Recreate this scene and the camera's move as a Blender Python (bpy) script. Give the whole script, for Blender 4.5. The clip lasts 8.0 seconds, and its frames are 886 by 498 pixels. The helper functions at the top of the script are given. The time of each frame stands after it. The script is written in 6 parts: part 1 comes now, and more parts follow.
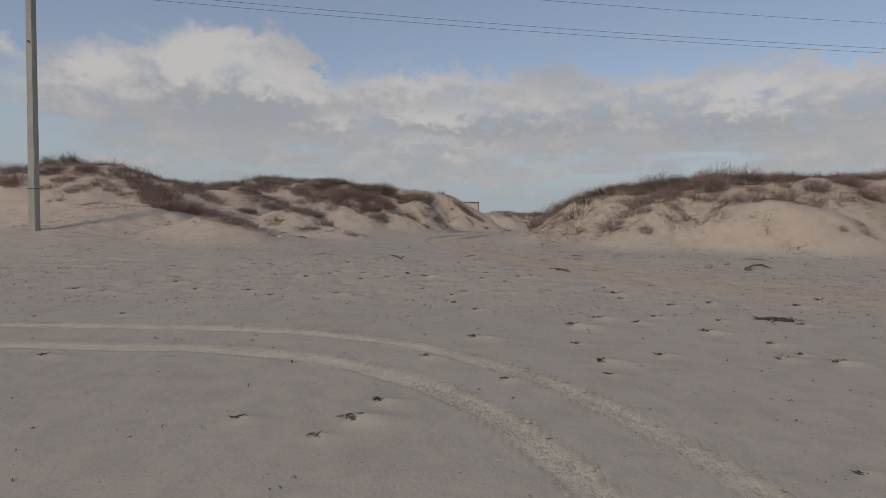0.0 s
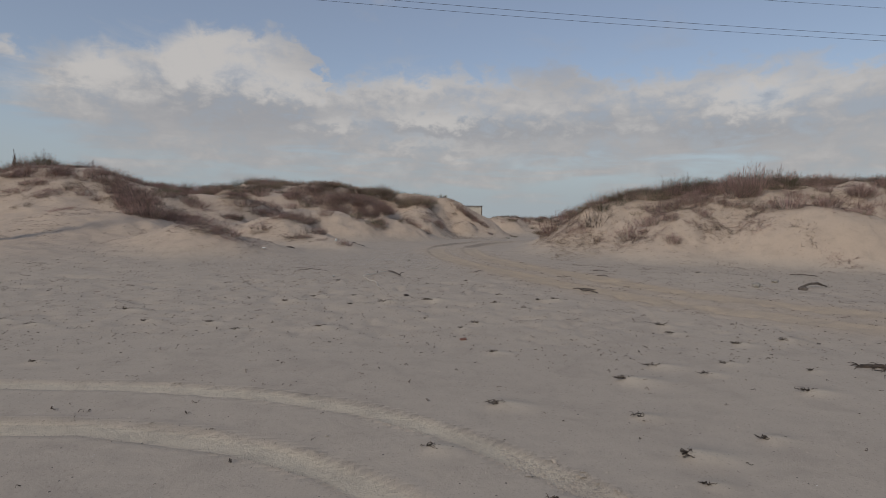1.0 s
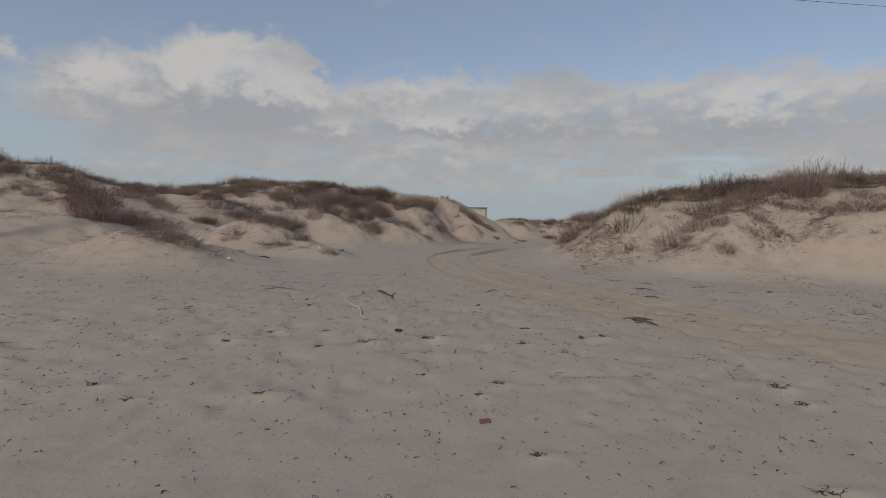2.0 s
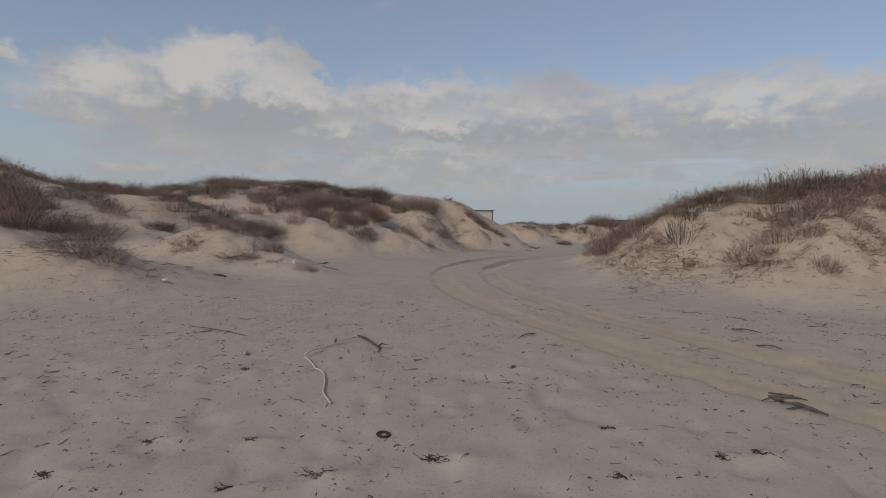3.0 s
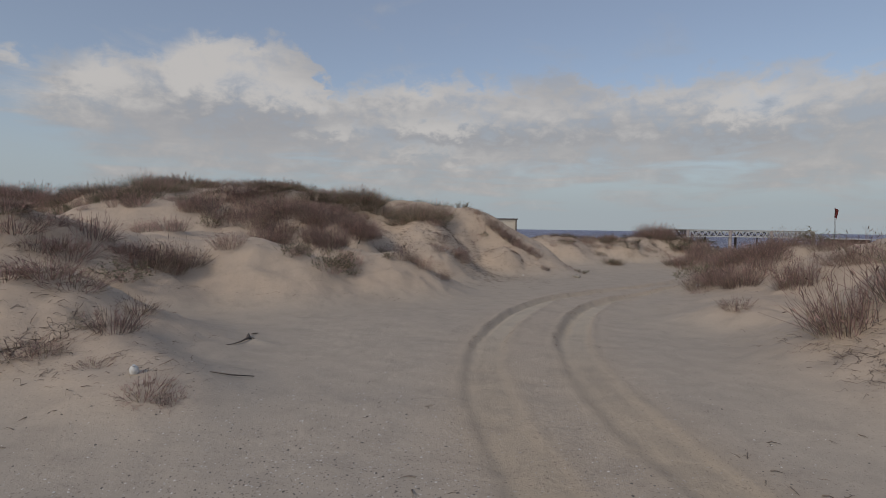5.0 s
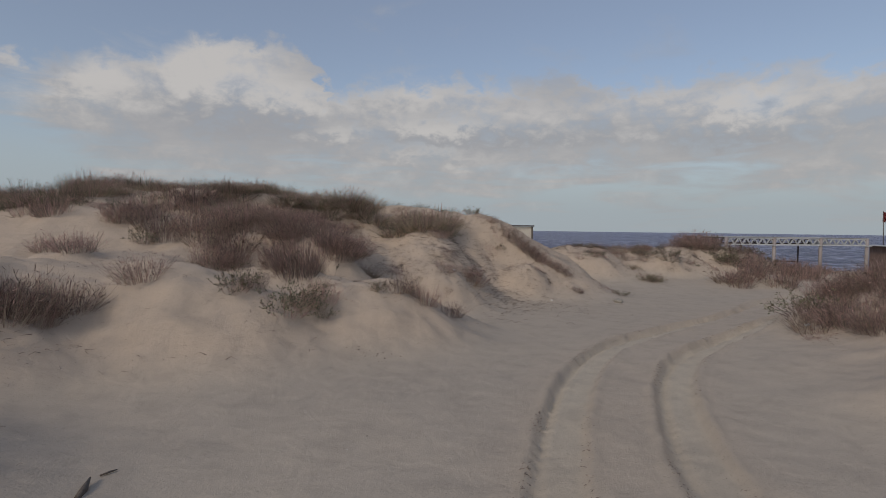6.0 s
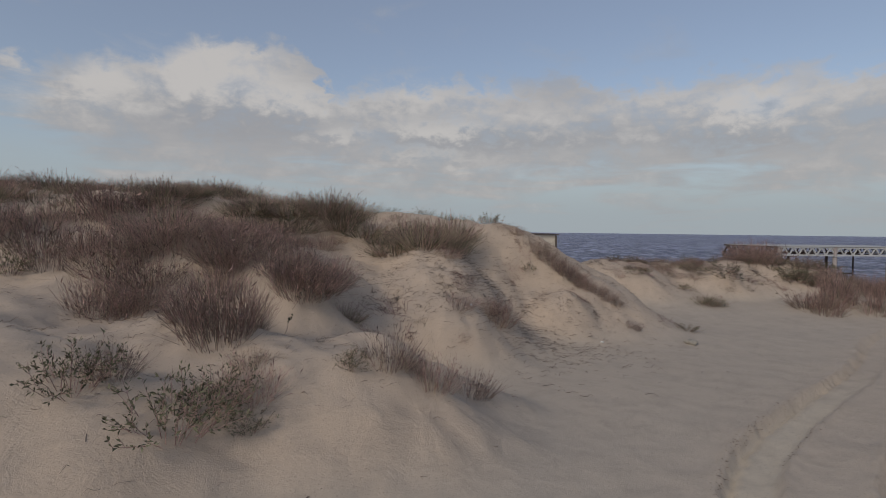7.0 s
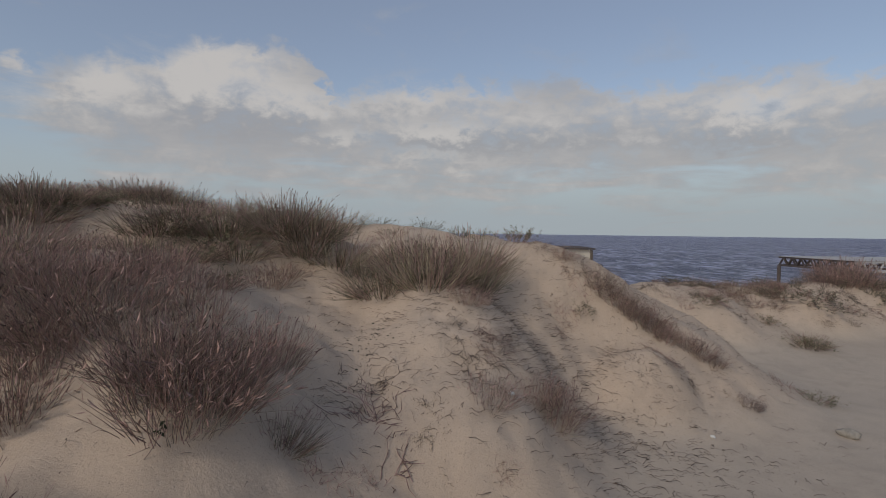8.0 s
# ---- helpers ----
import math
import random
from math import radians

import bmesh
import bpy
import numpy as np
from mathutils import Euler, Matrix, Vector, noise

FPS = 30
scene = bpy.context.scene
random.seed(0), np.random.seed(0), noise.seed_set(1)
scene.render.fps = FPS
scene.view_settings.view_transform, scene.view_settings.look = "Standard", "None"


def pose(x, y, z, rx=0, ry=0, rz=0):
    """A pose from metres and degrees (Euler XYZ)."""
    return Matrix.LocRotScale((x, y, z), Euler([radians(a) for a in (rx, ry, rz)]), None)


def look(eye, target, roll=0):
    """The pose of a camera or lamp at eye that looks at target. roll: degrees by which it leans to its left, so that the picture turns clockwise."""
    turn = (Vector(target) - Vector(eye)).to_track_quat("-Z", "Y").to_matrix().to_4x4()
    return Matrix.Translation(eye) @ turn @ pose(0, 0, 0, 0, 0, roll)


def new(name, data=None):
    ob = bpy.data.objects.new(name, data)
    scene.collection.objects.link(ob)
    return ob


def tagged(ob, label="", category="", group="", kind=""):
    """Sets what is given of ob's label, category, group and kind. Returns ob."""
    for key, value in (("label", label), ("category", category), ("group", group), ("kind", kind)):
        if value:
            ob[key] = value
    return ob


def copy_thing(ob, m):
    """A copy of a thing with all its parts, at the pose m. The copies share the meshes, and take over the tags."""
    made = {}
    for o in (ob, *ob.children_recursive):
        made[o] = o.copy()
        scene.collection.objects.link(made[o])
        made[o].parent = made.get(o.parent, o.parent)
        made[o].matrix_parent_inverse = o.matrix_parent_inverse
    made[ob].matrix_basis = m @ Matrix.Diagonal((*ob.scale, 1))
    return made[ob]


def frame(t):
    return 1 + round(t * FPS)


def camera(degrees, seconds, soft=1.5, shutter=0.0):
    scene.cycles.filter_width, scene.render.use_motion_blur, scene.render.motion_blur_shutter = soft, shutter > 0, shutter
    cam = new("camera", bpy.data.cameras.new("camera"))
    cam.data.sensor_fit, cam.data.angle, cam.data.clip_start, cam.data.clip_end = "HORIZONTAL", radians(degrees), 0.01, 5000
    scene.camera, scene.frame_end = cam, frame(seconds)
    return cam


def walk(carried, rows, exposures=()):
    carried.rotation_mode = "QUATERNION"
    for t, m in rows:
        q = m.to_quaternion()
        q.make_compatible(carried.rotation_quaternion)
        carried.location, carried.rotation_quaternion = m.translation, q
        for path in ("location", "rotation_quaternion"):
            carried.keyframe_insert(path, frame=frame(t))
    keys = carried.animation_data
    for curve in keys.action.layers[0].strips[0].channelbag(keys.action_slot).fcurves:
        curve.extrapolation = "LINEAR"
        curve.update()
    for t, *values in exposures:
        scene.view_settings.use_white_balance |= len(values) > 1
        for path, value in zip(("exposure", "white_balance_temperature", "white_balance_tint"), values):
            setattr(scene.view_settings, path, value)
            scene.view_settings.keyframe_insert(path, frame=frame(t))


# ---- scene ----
cam = camera(78.7, 8.0, soft=0.7)
METRES, EYE, TILT, LEAN, TURN = 36.0, 2.2, -3.25, -0.9, 0.0
ROWS = [
    (0.0, 0.0, 0.0, 0.0, -0.0, 0.0, -0.0),
    (0.5, -0.0017, 0.0295, 0.0047, 0.03, 0.11, -0.02),
    (1.0, -0.0033, 0.0693, 0.0108, 0.07, 0.24, -0.02),
    (1.5, -0.0046, 0.1176, 0.015, 0.1, 0.33, -0.02),
    (3.0, -0.0122, 0.293, 0.0309, 0.13, 0.65, -0.07),
    (3.5, -0.0167, 0.3575, 0.0379, 0.15, 0.75, -0.07),
    (4.0, -0.0213, 0.4249, 0.0456, 0.19, 0.83, -0.05),
    (4.5, -0.0267, 0.493, 0.0541, 0.2, 0.9, -0.03),
    (6.0, -0.0391, 0.7016, 0.0826, 0.2, 1.15, 0.15),
    (6.5, -0.0433, 0.7725, 0.0917, 0.25, 1.22, 0.16),
    (7.0, -0.0471, 0.8439, 0.1016, 0.3, 1.31, 0.17),
    (7.5, -0.0511, 0.9167, 0.1116, 0.34, 1.41, 0.17),
    (8.0, -0.0551, 0.9907, 0.1223, 0.39, 1.5, 0.13),
]
walk(cam, [(t, pose(0, 0, EYE, TILT, LEAN, TURN) @ pose(METRES * x, METRES * y, METRES * z, 90 + pitch, roll, yaw)) for t, x, y, z, yaw, pitch, roll in ROWS],
     exposures=[(0.0, 0.62, 6960, 12.5), (8.0, 0.62, 6960, 12.5)])

# ---- world and sun ----
SUN_EL, SUN_AZ = 31.0, 215.0          # degrees; azimuth clockwise from +y (ahead)


def node(tree, kind, x=0, y=0, **sets):
    n = tree.nodes.new(kind)
    n.location = (x, y)
    for key, value in sets.items():
        if key == "op":
            n.operation = value
        elif key == "data":
            n.data_type = value
        elif key == "blend":
            n.blend_type = value
        elif key == "clamp":
            n.use_clamp = value
    return n


def sums(tree, op, a, b=None, c=None, clamp=False):
    """A math node; a, b and c are sockets or numbers."""
    n = node(tree, "ShaderNodeMath", op=op, clamp=clamp)
    for i, v in enumerate((a, b, c)):
        if v is None:
            continue
        if isinstance(v, (int, float)):
            n.inputs[i].default_value = v
        else:
            tree.links.new(v, n.inputs[i])
    return n.outputs[0]


def smooth(tree, v, lo, hi):
    n = node(tree, "ShaderNodeMapRange")
    n.interpolation_type = "SMOOTHSTEP"
    for i, w in enumerate((v, lo, hi)):
        if isinstance(w, (int, float)):
            n.inputs[i].default_value = w
        else:
            tree.links.new(w, n.inputs[i])
    return n.outputs[0]


def mixed(tree, f, a, b, blend="MIX"):
    n = node(tree, "ShaderNodeMix", data="RGBA", blend=blend)
    for i, w in ((0, f), (6, a), (7, b)):
        if isinstance(w, (int, float)):
            n.inputs[i].default_value = w
        elif isinstance(w, tuple):
            n.inputs[i].default_value = (*w, 1)
        else:
            tree.links.new(w, n.inputs[i])
    return n.outputs[2]


def noised(tree, vec, scale, detail=4.0, rough=0.55, warp=0.0):
    n = node(tree, "ShaderNodeTexNoise")
    n.inputs["Scale"].default_value, n.inputs["Detail"].default_value = scale, detail
    n.inputs["Roughness"].default_value, n.inputs["Distortion"].default_value = rough, warp
    if vec is not None:
        tree.links.new(vec, n.inputs["Vector"])
    return n.outputs["Fac"]


def ramp(tree, f, stops):
    n = node(tree, "ShaderNodeValToRGB")
    el = n.color_ramp.elements
    while len(el) < len(stops):
        el.new(0.5)
    for e, (p, c) in zip(el, stops):
        e.position = p
        e.color = (*c, 1) if isinstance(c, tuple) else (c, c, c, 1)
    tree.links.new(f, n.inputs[0])
    return n.outputs[0]


def scaled(tree, vec, x, y, z):
    n = node(tree, "ShaderNodeMapping")
    n.inputs["Scale"].default_value = (x, y, z)
    tree.links.new(vec, n.inputs["Vector"])
    return n.outputs[0]


SKY = 0.073
CLOUD = 4.5                            # cloud brightness against the sky texture
HAZE = (2.75, 3.35, 3.85)


def make_world():
    world = bpy.data.worlds.new("sky")
    scene.world = world
    world.use_nodes = True
    t = world.node_tree
    t.nodes.clear()
    out, bg = node(t, "ShaderNodeOutputWorld"), node(t, "ShaderNodeBackground")
    sky = node(t, "ShaderNodeTexSky")
    sky.sky_type, sky.sun_disc = "NISHITA", False
    sky.sun_elevation, sky.sun_rotation = radians(SUN_EL), radians(SUN_AZ)
    sky.altitude, sky.air_density, sky.dust_density, sky.ozone_density = 0, 1.0, 0.4, 2.0
    co = node(t, "ShaderNodeTexCoord").outputs["Generated"]
    xyz = node(t, "ShaderNodeSeparateXYZ")
    t.links.new(co, xyz.inputs[0])
    dx, dy, dz = xyz.outputs
    az = sums(t, "ARCTAN2", dx, dy)
    flat = sums(t, "SQRT", sums(t, "ADD", sums(t, "MULTIPLY", dx, dx), sums(t, "MULTIPLY", dy, dy)))
    el = sums(t, "DIVIDE", dz, sums(t, "MAXIMUM", flat, 0.02))      # tangent of the elevation
    big = noised(t, scaled(t, co, 1, 1, 1.6), 5.0, 5, 0.5)
    puff = noised(t, scaled(t, co, 1, 1, 1.6), 13, 6, 0.55, 0.3)
    fine = noised(t, scaled(t, co, 1, 1, 1.5), 30, 6, 0.58, 0.3)
    streak = noised(t, scaled(t, co, 1, 1, 5.5), 6.0, 6, 0.55, 0.4)
    # azimuth and elevation, drifted a little so that no outline is smooth
    wu = sums(t, "ADD", az, sums(t, "ADD", sums(t, "MULTIPLY", sums(t, "SUBTRACT", puff, 0.5), 0.10), sums(t, "MULTIPLY", sums(t, "SUBTRACT", fine, 0.5), 0.05)))
    wv = sums(t, "ADD", el, sums(t, "ADD", sums(t, "MULTIPLY", sums(t, "SUBTRACT", fine, 0.5), 0.09), sums(t, "MULTIPLY", sums(t, "SUBTRACT", puff, 0.5), 0.07)))
    # upper edge of the cloud bank over azimuth, as tangents of the elevation
    edge = [(-60, .19), (-41.4, .185), (-39.3, .256), (-37.7, .235), (-35.2, .245), (-33.6, .268), (-29.7, .277), (-27, .293), (-24.5, .325), (-19.5, .328),
            (-14.9, .325), (-13.2, .29), (-11.8, .25), (-8.3, .263), (-3.7, .278), (0.5, .277), (4.6, .262), (9.3, .278), (13.5, .284),
            (15.5, .262), (18.2, .253), (22.8, .262), (27.6, .264), (32, .262), (36.1, .248), (60, .23)]
    f = sums(t, "DIVIDE", sums(t, "ADD", wu, radians(60)), radians(120), clamp=True)
    top = ramp(t, f, [((a + 60) / 120, v) for a, v in edge])
    depth = sums(t, "SUBTRACT", top, wv)                             # how far below the edge
    body = smooth(t, depth, -0.012, 0.03)
    # the bank thins out into streaks towards the horizon
    low = sums(t, "ADD", el, sums(t, "ADD", sums(t, "MULTIPLY", sums(t, "SUBTRACT", streak, 0.5), 0.34), sums(t, "MULTIPLY", sums(t, "SUBTRACT", big, 0.5), 0.08)))
    low = sums(t, "SUBTRACT", low, sums(t, "MULTIPLY", smooth(t, az, radians(-31), radians(-40)), 0.13))
    thin = smooth(t, low, 0.02, 0.13)
    dens = sums(t, "MULTIPLY", body, sums(t, "MULTIPLY", thin, 0.90))
    dens = sums(t, "MULTIPLY", dens, sums(t, "ADD", 0.72, sums(t, "MULTIPLY", smooth(t, sums(t, "ADD", sums(t, "MULTIPLY", puff, 0.6), sums(t, "MULTIPLY", fine, 0.4)), 0.36, 0.54), 0.28)))
    # thin wisps in the blue above
    wisp = sums(t, "MULTIPLY", smooth(t, noised(t, scaled(t, co, 1, 1, 2.4), 6.5, 6, 0.6, 0.5), 0.54, 0.78), 0.28)
    dens = sums(t, "MAXIMUM", dens, wisp)
    # sunlit heads and grey bellies: azimuth, tangent, half widths, strength
    heads = [(-38.8, .225, 1.5, .04, .5), (-33, .227, 3, .043, .62), (-23.6, .262, 5.7, .042, .85), (-15.4, .232, 3.4, .025, .5), (-20.5, .305, 4.8, .024, .38),
             (-3.3, .249, 8.3, .036, .42), (-11.2, .174, 2.6, .014, .45), (0, .19, 4.4, .015, .42), (28.7, .209, 2.7, .023, .7), (34.2, .224, 6, .038, .4),
             (21.9, .237, 5.8, .028, .32), (-1.2, .138, 4.2, .012, .28), (10.5, .218, 6.7, .03, .22), (-21, .175, 8.2, .027, -.28), (3.6, .163, 12.6, .012, -.28), (27.4, .151, 7.8, .016, -.28)]
    lit = sums(t, "ADD", 0.26, sums(t, "ADD", sums(t, "MULTIPLY", sums(t, "SUBTRACT", puff, 0.5), 1.0), sums(t, "MULTIPLY", sums(t, "SUBTRACT", fine, 0.5), 0.7)))
    lit = sums(t, "ADD", lit, sums(t, "MULTIPLY", sums(t, "SUBTRACT", streak, 0.5), 0.7))
    for u0, v0, ru, rv, amp in heads:
        du = sums(t, "DIVIDE", sums(t, "SUBTRACT", wu, radians(u0)), radians(ru))
        dv = sums(t, "DIVIDE", sums(t, "SUBTRACT", wv, v0), rv)
        far = sums(t, "ADD", sums(t, "MULTIPLY", du, du), sums(t, "MULTIPLY", dv, dv))
        lit = sums(t, "ADD", lit, sums(t, "MULTIPLY", sums(t, "EXPONENT", sums(t, "MULTIPLY", far, -0.8)), amp))
    lit = smooth(t, lit, -0.10, 1.05)
    cloud = mixed(t, lit, (0.60 * CLOUD, 0.63 * CLOUD, 0.685 * CLOUD), (1.0 * CLOUD, 1.005 * CLOUD, 1.01 * CLOUD))
    # a thin high veil, thicker towards the horizon
    veil = sums(t, "ADD", 0.12, sums(t, "MULTIPLY", smooth(t, el, 0.24, 0.02), 0.84))
    air = mixed(t, veil, mixed(t, 0.30, sky.outputs[0], (2.55, 2.75, 3.60)), HAZE)
    colour = mixed(t, dens, air, cloud)
    t.links.new(colour, bg.inputs[0])
    bg.inputs[1].default_value = SKY
    t.links.new(bg.outputs[0], out.inputs[0])


make_world()
sun = new("sun", bpy.data.lights.new("sun", "SUN"))
sun.data.energy, sun.data.angle, sun.data.color = 0.85, radians(11.0), (1.0, 0.92, 0.80)
sa, se = radians(SUN_AZ), radians(SUN_EL)
sun.matrix_world = look((60 * math.sin(sa) * math.cos(se), 60 * math.cos(sa) * math.cos(se), 60 * math.sin(se)), (0, 0, 0))

# ---- materials ----
def material(name):
    m = bpy.data.materials.new(name)
    m.use_nodes = True
    t = m.node_tree
    return m, t, t.nodes["Principled BSDF"]


def bumped(t, shader, height, strength, distance):
    b = node(t, "ShaderNodeBump")
    b.inputs["Strength"].default_value, b.inputs["Distance"].default_value = strength, distance
    t.links.new(height, b.inputs["Height"])
    t.links.new(b.outputs[0], shader.inputs["Normal"])


def sand_material():
    m, t, s = material("sand")
    co = node(t, "ShaderNodeNewGeometry").outputs["Position"]
    soft = node(t, "ShaderNodeAttribute")
    soft.attribute_name = "loose"
    shell = node(t, "ShaderNodeAttribute")
    shell.attribute_name = "shell"
    broad = noised(t, co, 0.22, 5, 0.6)
    mid = noised(t, co, 2.1, 6, 0.62, 0.4)
    grain = noised(t, co, 55, 4, 0.75)
    speck = noised(t, co, 23, 3, 0.6)
    firm = mixed(t, broad, (0.440, 0.373, 0.305), (0.496, 0.427, 0.345))
    loose = mixed(t, broad, (0.500, 0.397, 0.308), (0.575, 0.459, 0.357))
    c = mixed(t, soft.outputs["Fac"], firm, loose)
    driven = node(t, "ShaderNodeAttribute")
    driven.attribute_name = "driven"
    c = mixed(t, sums(t, "MULTIPLY", driven.outputs["Fac"], 0.8), c, (0.475, 0.372, 0.262))
    tail = node(t, "ShaderNodeAttribute")
    tail.attribute_name = "drift"
    c = mixed(t, tail.outputs["Fac"], c, (0.615, 0.535, 0.415))
    c = mixed(t, sums(t, "MULTIPLY", smooth(t, mid, 0.42, 0.72), 0.30), c, (0.299, 0.250, 0.207))
    c = mixed(t, sums(t, "MULTIPLY", smooth(t, grain, 0.52, 0.75), 0.32), c, (0.247, 0.205, 0.169))
    c = mixed(t, sums(t, "MULTIPLY", smooth(t, grain, 0.46, 0.25), 0.22), c, (0.597, 0.530, 0.434))
    crumb = smooth(t, noised(t, co, 34, 2, 0.5), 0.63, 0.68)
    c = mixed(t, sums(t, "MULTIPLY", crumb, sums(t, "ADD", 0.22, sums(t, "MULTIPLY", shell.outputs["Fac"], 0.4))), c, (0.13, 0.105, 0.09))
    bright = sums(t, "MULTIPLY", smooth(t, speck, 0.64, 0.70), shell.outputs["Fac"])
    c = mixed(t, sums(t, "MULTIPLY", bright, 0.7), c, (0.60, 0.57, 0.52))
    t.links.new(c, s.inputs["Base Color"])
    s.inputs["Roughness"].default_value = 0.95
    s.inputs["Specular IOR Level"].default_value = 0.15
    ripple = noised(t, scaled(t, co, 4.0, 6.5, 4.0), 1.0, 5, 0.65, 1.5)
    h = sums(t, "ADD", sums(t, "MULTIPLY", mid, 1.0), sums(t, "ADD", sums(t, "MULTIPLY", grain, 0.22), sums(t, "MULTIPLY", ripple, 0.16)))
    h = sums(t, "MULTIPLY", h, sums(t, "ADD", 0.55, sums(t, "MULTIPLY", soft.outputs["Fac"], 1.5)))
    bumped(t, s, h, 0.7, 0.035)
    return m


def plain_material(name, a, b, scale, rough=0.8, bump=0.3, dist=0.01, metal=0.0, stretch=(1, 1, 1), vary=0.0):
    """Two tones broken by noise at two scales, with fine relief."""
    m, t, s = material(name)
    co = scaled(t, node(t, "ShaderNodeTexCoord").outputs["Object"], *stretch)
    n1, n2 = noised(t, co, scale, 6, 0.65, 0.3), noised(t, co, scale * 7, 4, 0.6)
    f = sums(t, "ADD", sums(t, "MULTIPLY", n1, 0.65), sums(t, "MULTIPLY", n2, 0.35))
    c = mixed(t, smooth(t, f, 0.32, 0.68), a, b)
    if vary:
        r = node(t, "ShaderNodeObjectInfo").outputs["Random"]
        isl = node(t, "ShaderNodeNewGeometry").outputs["Random Per Island"]
        k = sums(t, "ADD", sums(t, "MULTIPLY", r, 0.5), sums(t, "MULTIPLY", isl, 0.5))
        hs = node(t, "ShaderNodeHueSaturation")
        t.links.new(sums(t, "ADD", sums(t, "MULTIPLY", k, 2 * vary), 1 - vary), hs.inputs["Value"])
        t.links.new(c, hs.inputs["Color"])
        c = hs.outputs[0]
    t.links.new(c, s.inputs["Base Color"])
    s.inputs["Roughness"].default_value, s.inputs["Metallic"].default_value = rough, metal
    s.inputs["Specular IOR Level"].default_value = 0.3
    bumped(t, s, f, bump, dist)
    return m


def water_material():
    m, t, s = material("sea_water")
    co = node(t, "ShaderNodeNewGeometry").outputs["Position"]
    a = noised(t, scaled(t, co, 0.5, 0.9, 1), 1.0, 6, 0.65, 0.6)
    b = noised(t, scaled(t, co, 0.02, 0.03, 1), 1.0, 4, 0.6)
    # bright wave streaks and glints are painted into the base colour by this noise
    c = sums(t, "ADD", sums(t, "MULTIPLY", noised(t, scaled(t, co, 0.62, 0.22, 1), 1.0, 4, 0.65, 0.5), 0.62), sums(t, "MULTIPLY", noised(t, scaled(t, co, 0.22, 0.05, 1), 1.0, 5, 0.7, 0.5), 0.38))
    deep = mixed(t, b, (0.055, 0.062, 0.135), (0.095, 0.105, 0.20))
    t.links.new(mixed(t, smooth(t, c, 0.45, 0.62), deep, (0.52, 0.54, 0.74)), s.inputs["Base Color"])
    s.inputs["Roughness"].default_value, s.inputs["IOR"].default_value = 0.35, 1.33
    bumped(t, s, sums(t, "ADD", sums(t, "MULTIPLY", c, 1.6), sums(t, "ADD", a, sums(t, "MULTIPLY", b, 1.0))), 1.0, 2.2)
    return m


SAND = sand_material()
WATER = water_material()
CONCRETE = plain_material("grey_concrete", (0.30, 0.29, 0.25), (0.42, 0.40, 0.35), 3.0, 0.9, 0.4, 0.01, stretch=(1, 1, .25))
STEEL = plain_material("pale_painted_steel", (0.42, 0.43, 0.44), (0.58, 0.59, 0.59), 2.0, 0.55, 0.15, 0.004)
DARK_STEEL = plain_material("dark_rusty_steel", (0.055, 0.05, 0.055), (0.13, 0.10, 0.085), 3.0, 0.7, 0.3, 0.004)
RUST_STEEL = plain_material("weathered_column_paint", (0.24, 0.20, 0.19), (0.40, 0.36, 0.345), 2.5, 0.7, 0.25, 0.004, stretch=(1, 1, .3))
ROOF = plain_material("pale_roof_sheet", (0.40, 0.39, 0.37), (0.52, 0.51, 0.49), 1.5, 0.7, 0.2, 0.006)
HUT_WALL = plain_material("whitewashed_wall", (0.50, 0.46, 0.39), (0.62, 0.57, 0.49), 2.5, 0.85, 0.3, 0.008)
KIOSK_WALL = plain_material("brown_planks", (0.13, 0.085, 0.07), (0.22, 0.15, 0.125), 3.0, 0.8, 0.3, 0.006, stretch=(1, 1, .3))
FLAG = plain_material("dark_red_cloth", (0.17, 0.035, 0.035), (0.26, 0.06, 0.055), 4.0, 0.85, 0.2, 0.004)
CABLE = plain_material("black_cable", (0.02, 0.02, 0.025), (0.04, 0.04, 0.045), 9, 0.6, 0.1, 0.001)
WOOD = plain_material("driftwood_grey", (0.075, 0.062, 0.052), (0.17, 0.142, 0.12), 7, 0.9, 0.6, 0.01, stretch=(1, 1, .2), vary=0.25)
PIPE = plain_material("bleached_white_wood", (0.46, 0.42, 0.36), (0.64, 0.60, 0.53), 9, 0.8, 0.4, 0.004)
SHRUB_A = plain_material("brown_dry_stems", (0.22, 0.135, 0.122), (0.49, 0.335, 0.295), 9, 0.9, 0.2, 0.003, vary=0.7)
GRASS = plain_material("olive_straw_blades", (0.17, 0.14, 0.098), (0.44, 0.37, 0.27), 9, 0.9, 0.2, 0.003, vary=0.75)
SHRUB_B = plain_material("grey_green_stems", (0.105, 0.106, 0.064), (0.23, 0.22, 0.138), 6, 0.9, 0.2, 0.003, vary=0.6)
STRAW = plain_material("straw_stems", (0.28, 0.225, 0.165), (0.42, 0.35, 0.265), 6, 0.9, 0.2, 0.003, vary=0.5)
TWIG = plain_material("dead_grey_twigs", (0.15, 0.12, 0.10), (0.29, 0.24, 0.195), 8, 0.9, 0.3, 0.003, vary=0.4)
DARK_TWIG = plain_material("dark_dead_twigs", (0.095, 0.070, 0.058), (0.24, 0.18, 0.15), 8, 0.9, 0.3, 0.003, vary=0.5)
WEED = plain_material("dark_seaweed", (0.045, 0.034, 0.028), (0.14, 0.108, 0.082), 14, 0.8, 0.6, 0.01, vary=0.4)

# ---- ground and sea ----
MOUNDS = []


def mound(x, y, h, rx, ry, turn=0, sharp=1.25):
    MOUNDS.append((x, y, h, rx, ry, turn, sharp))


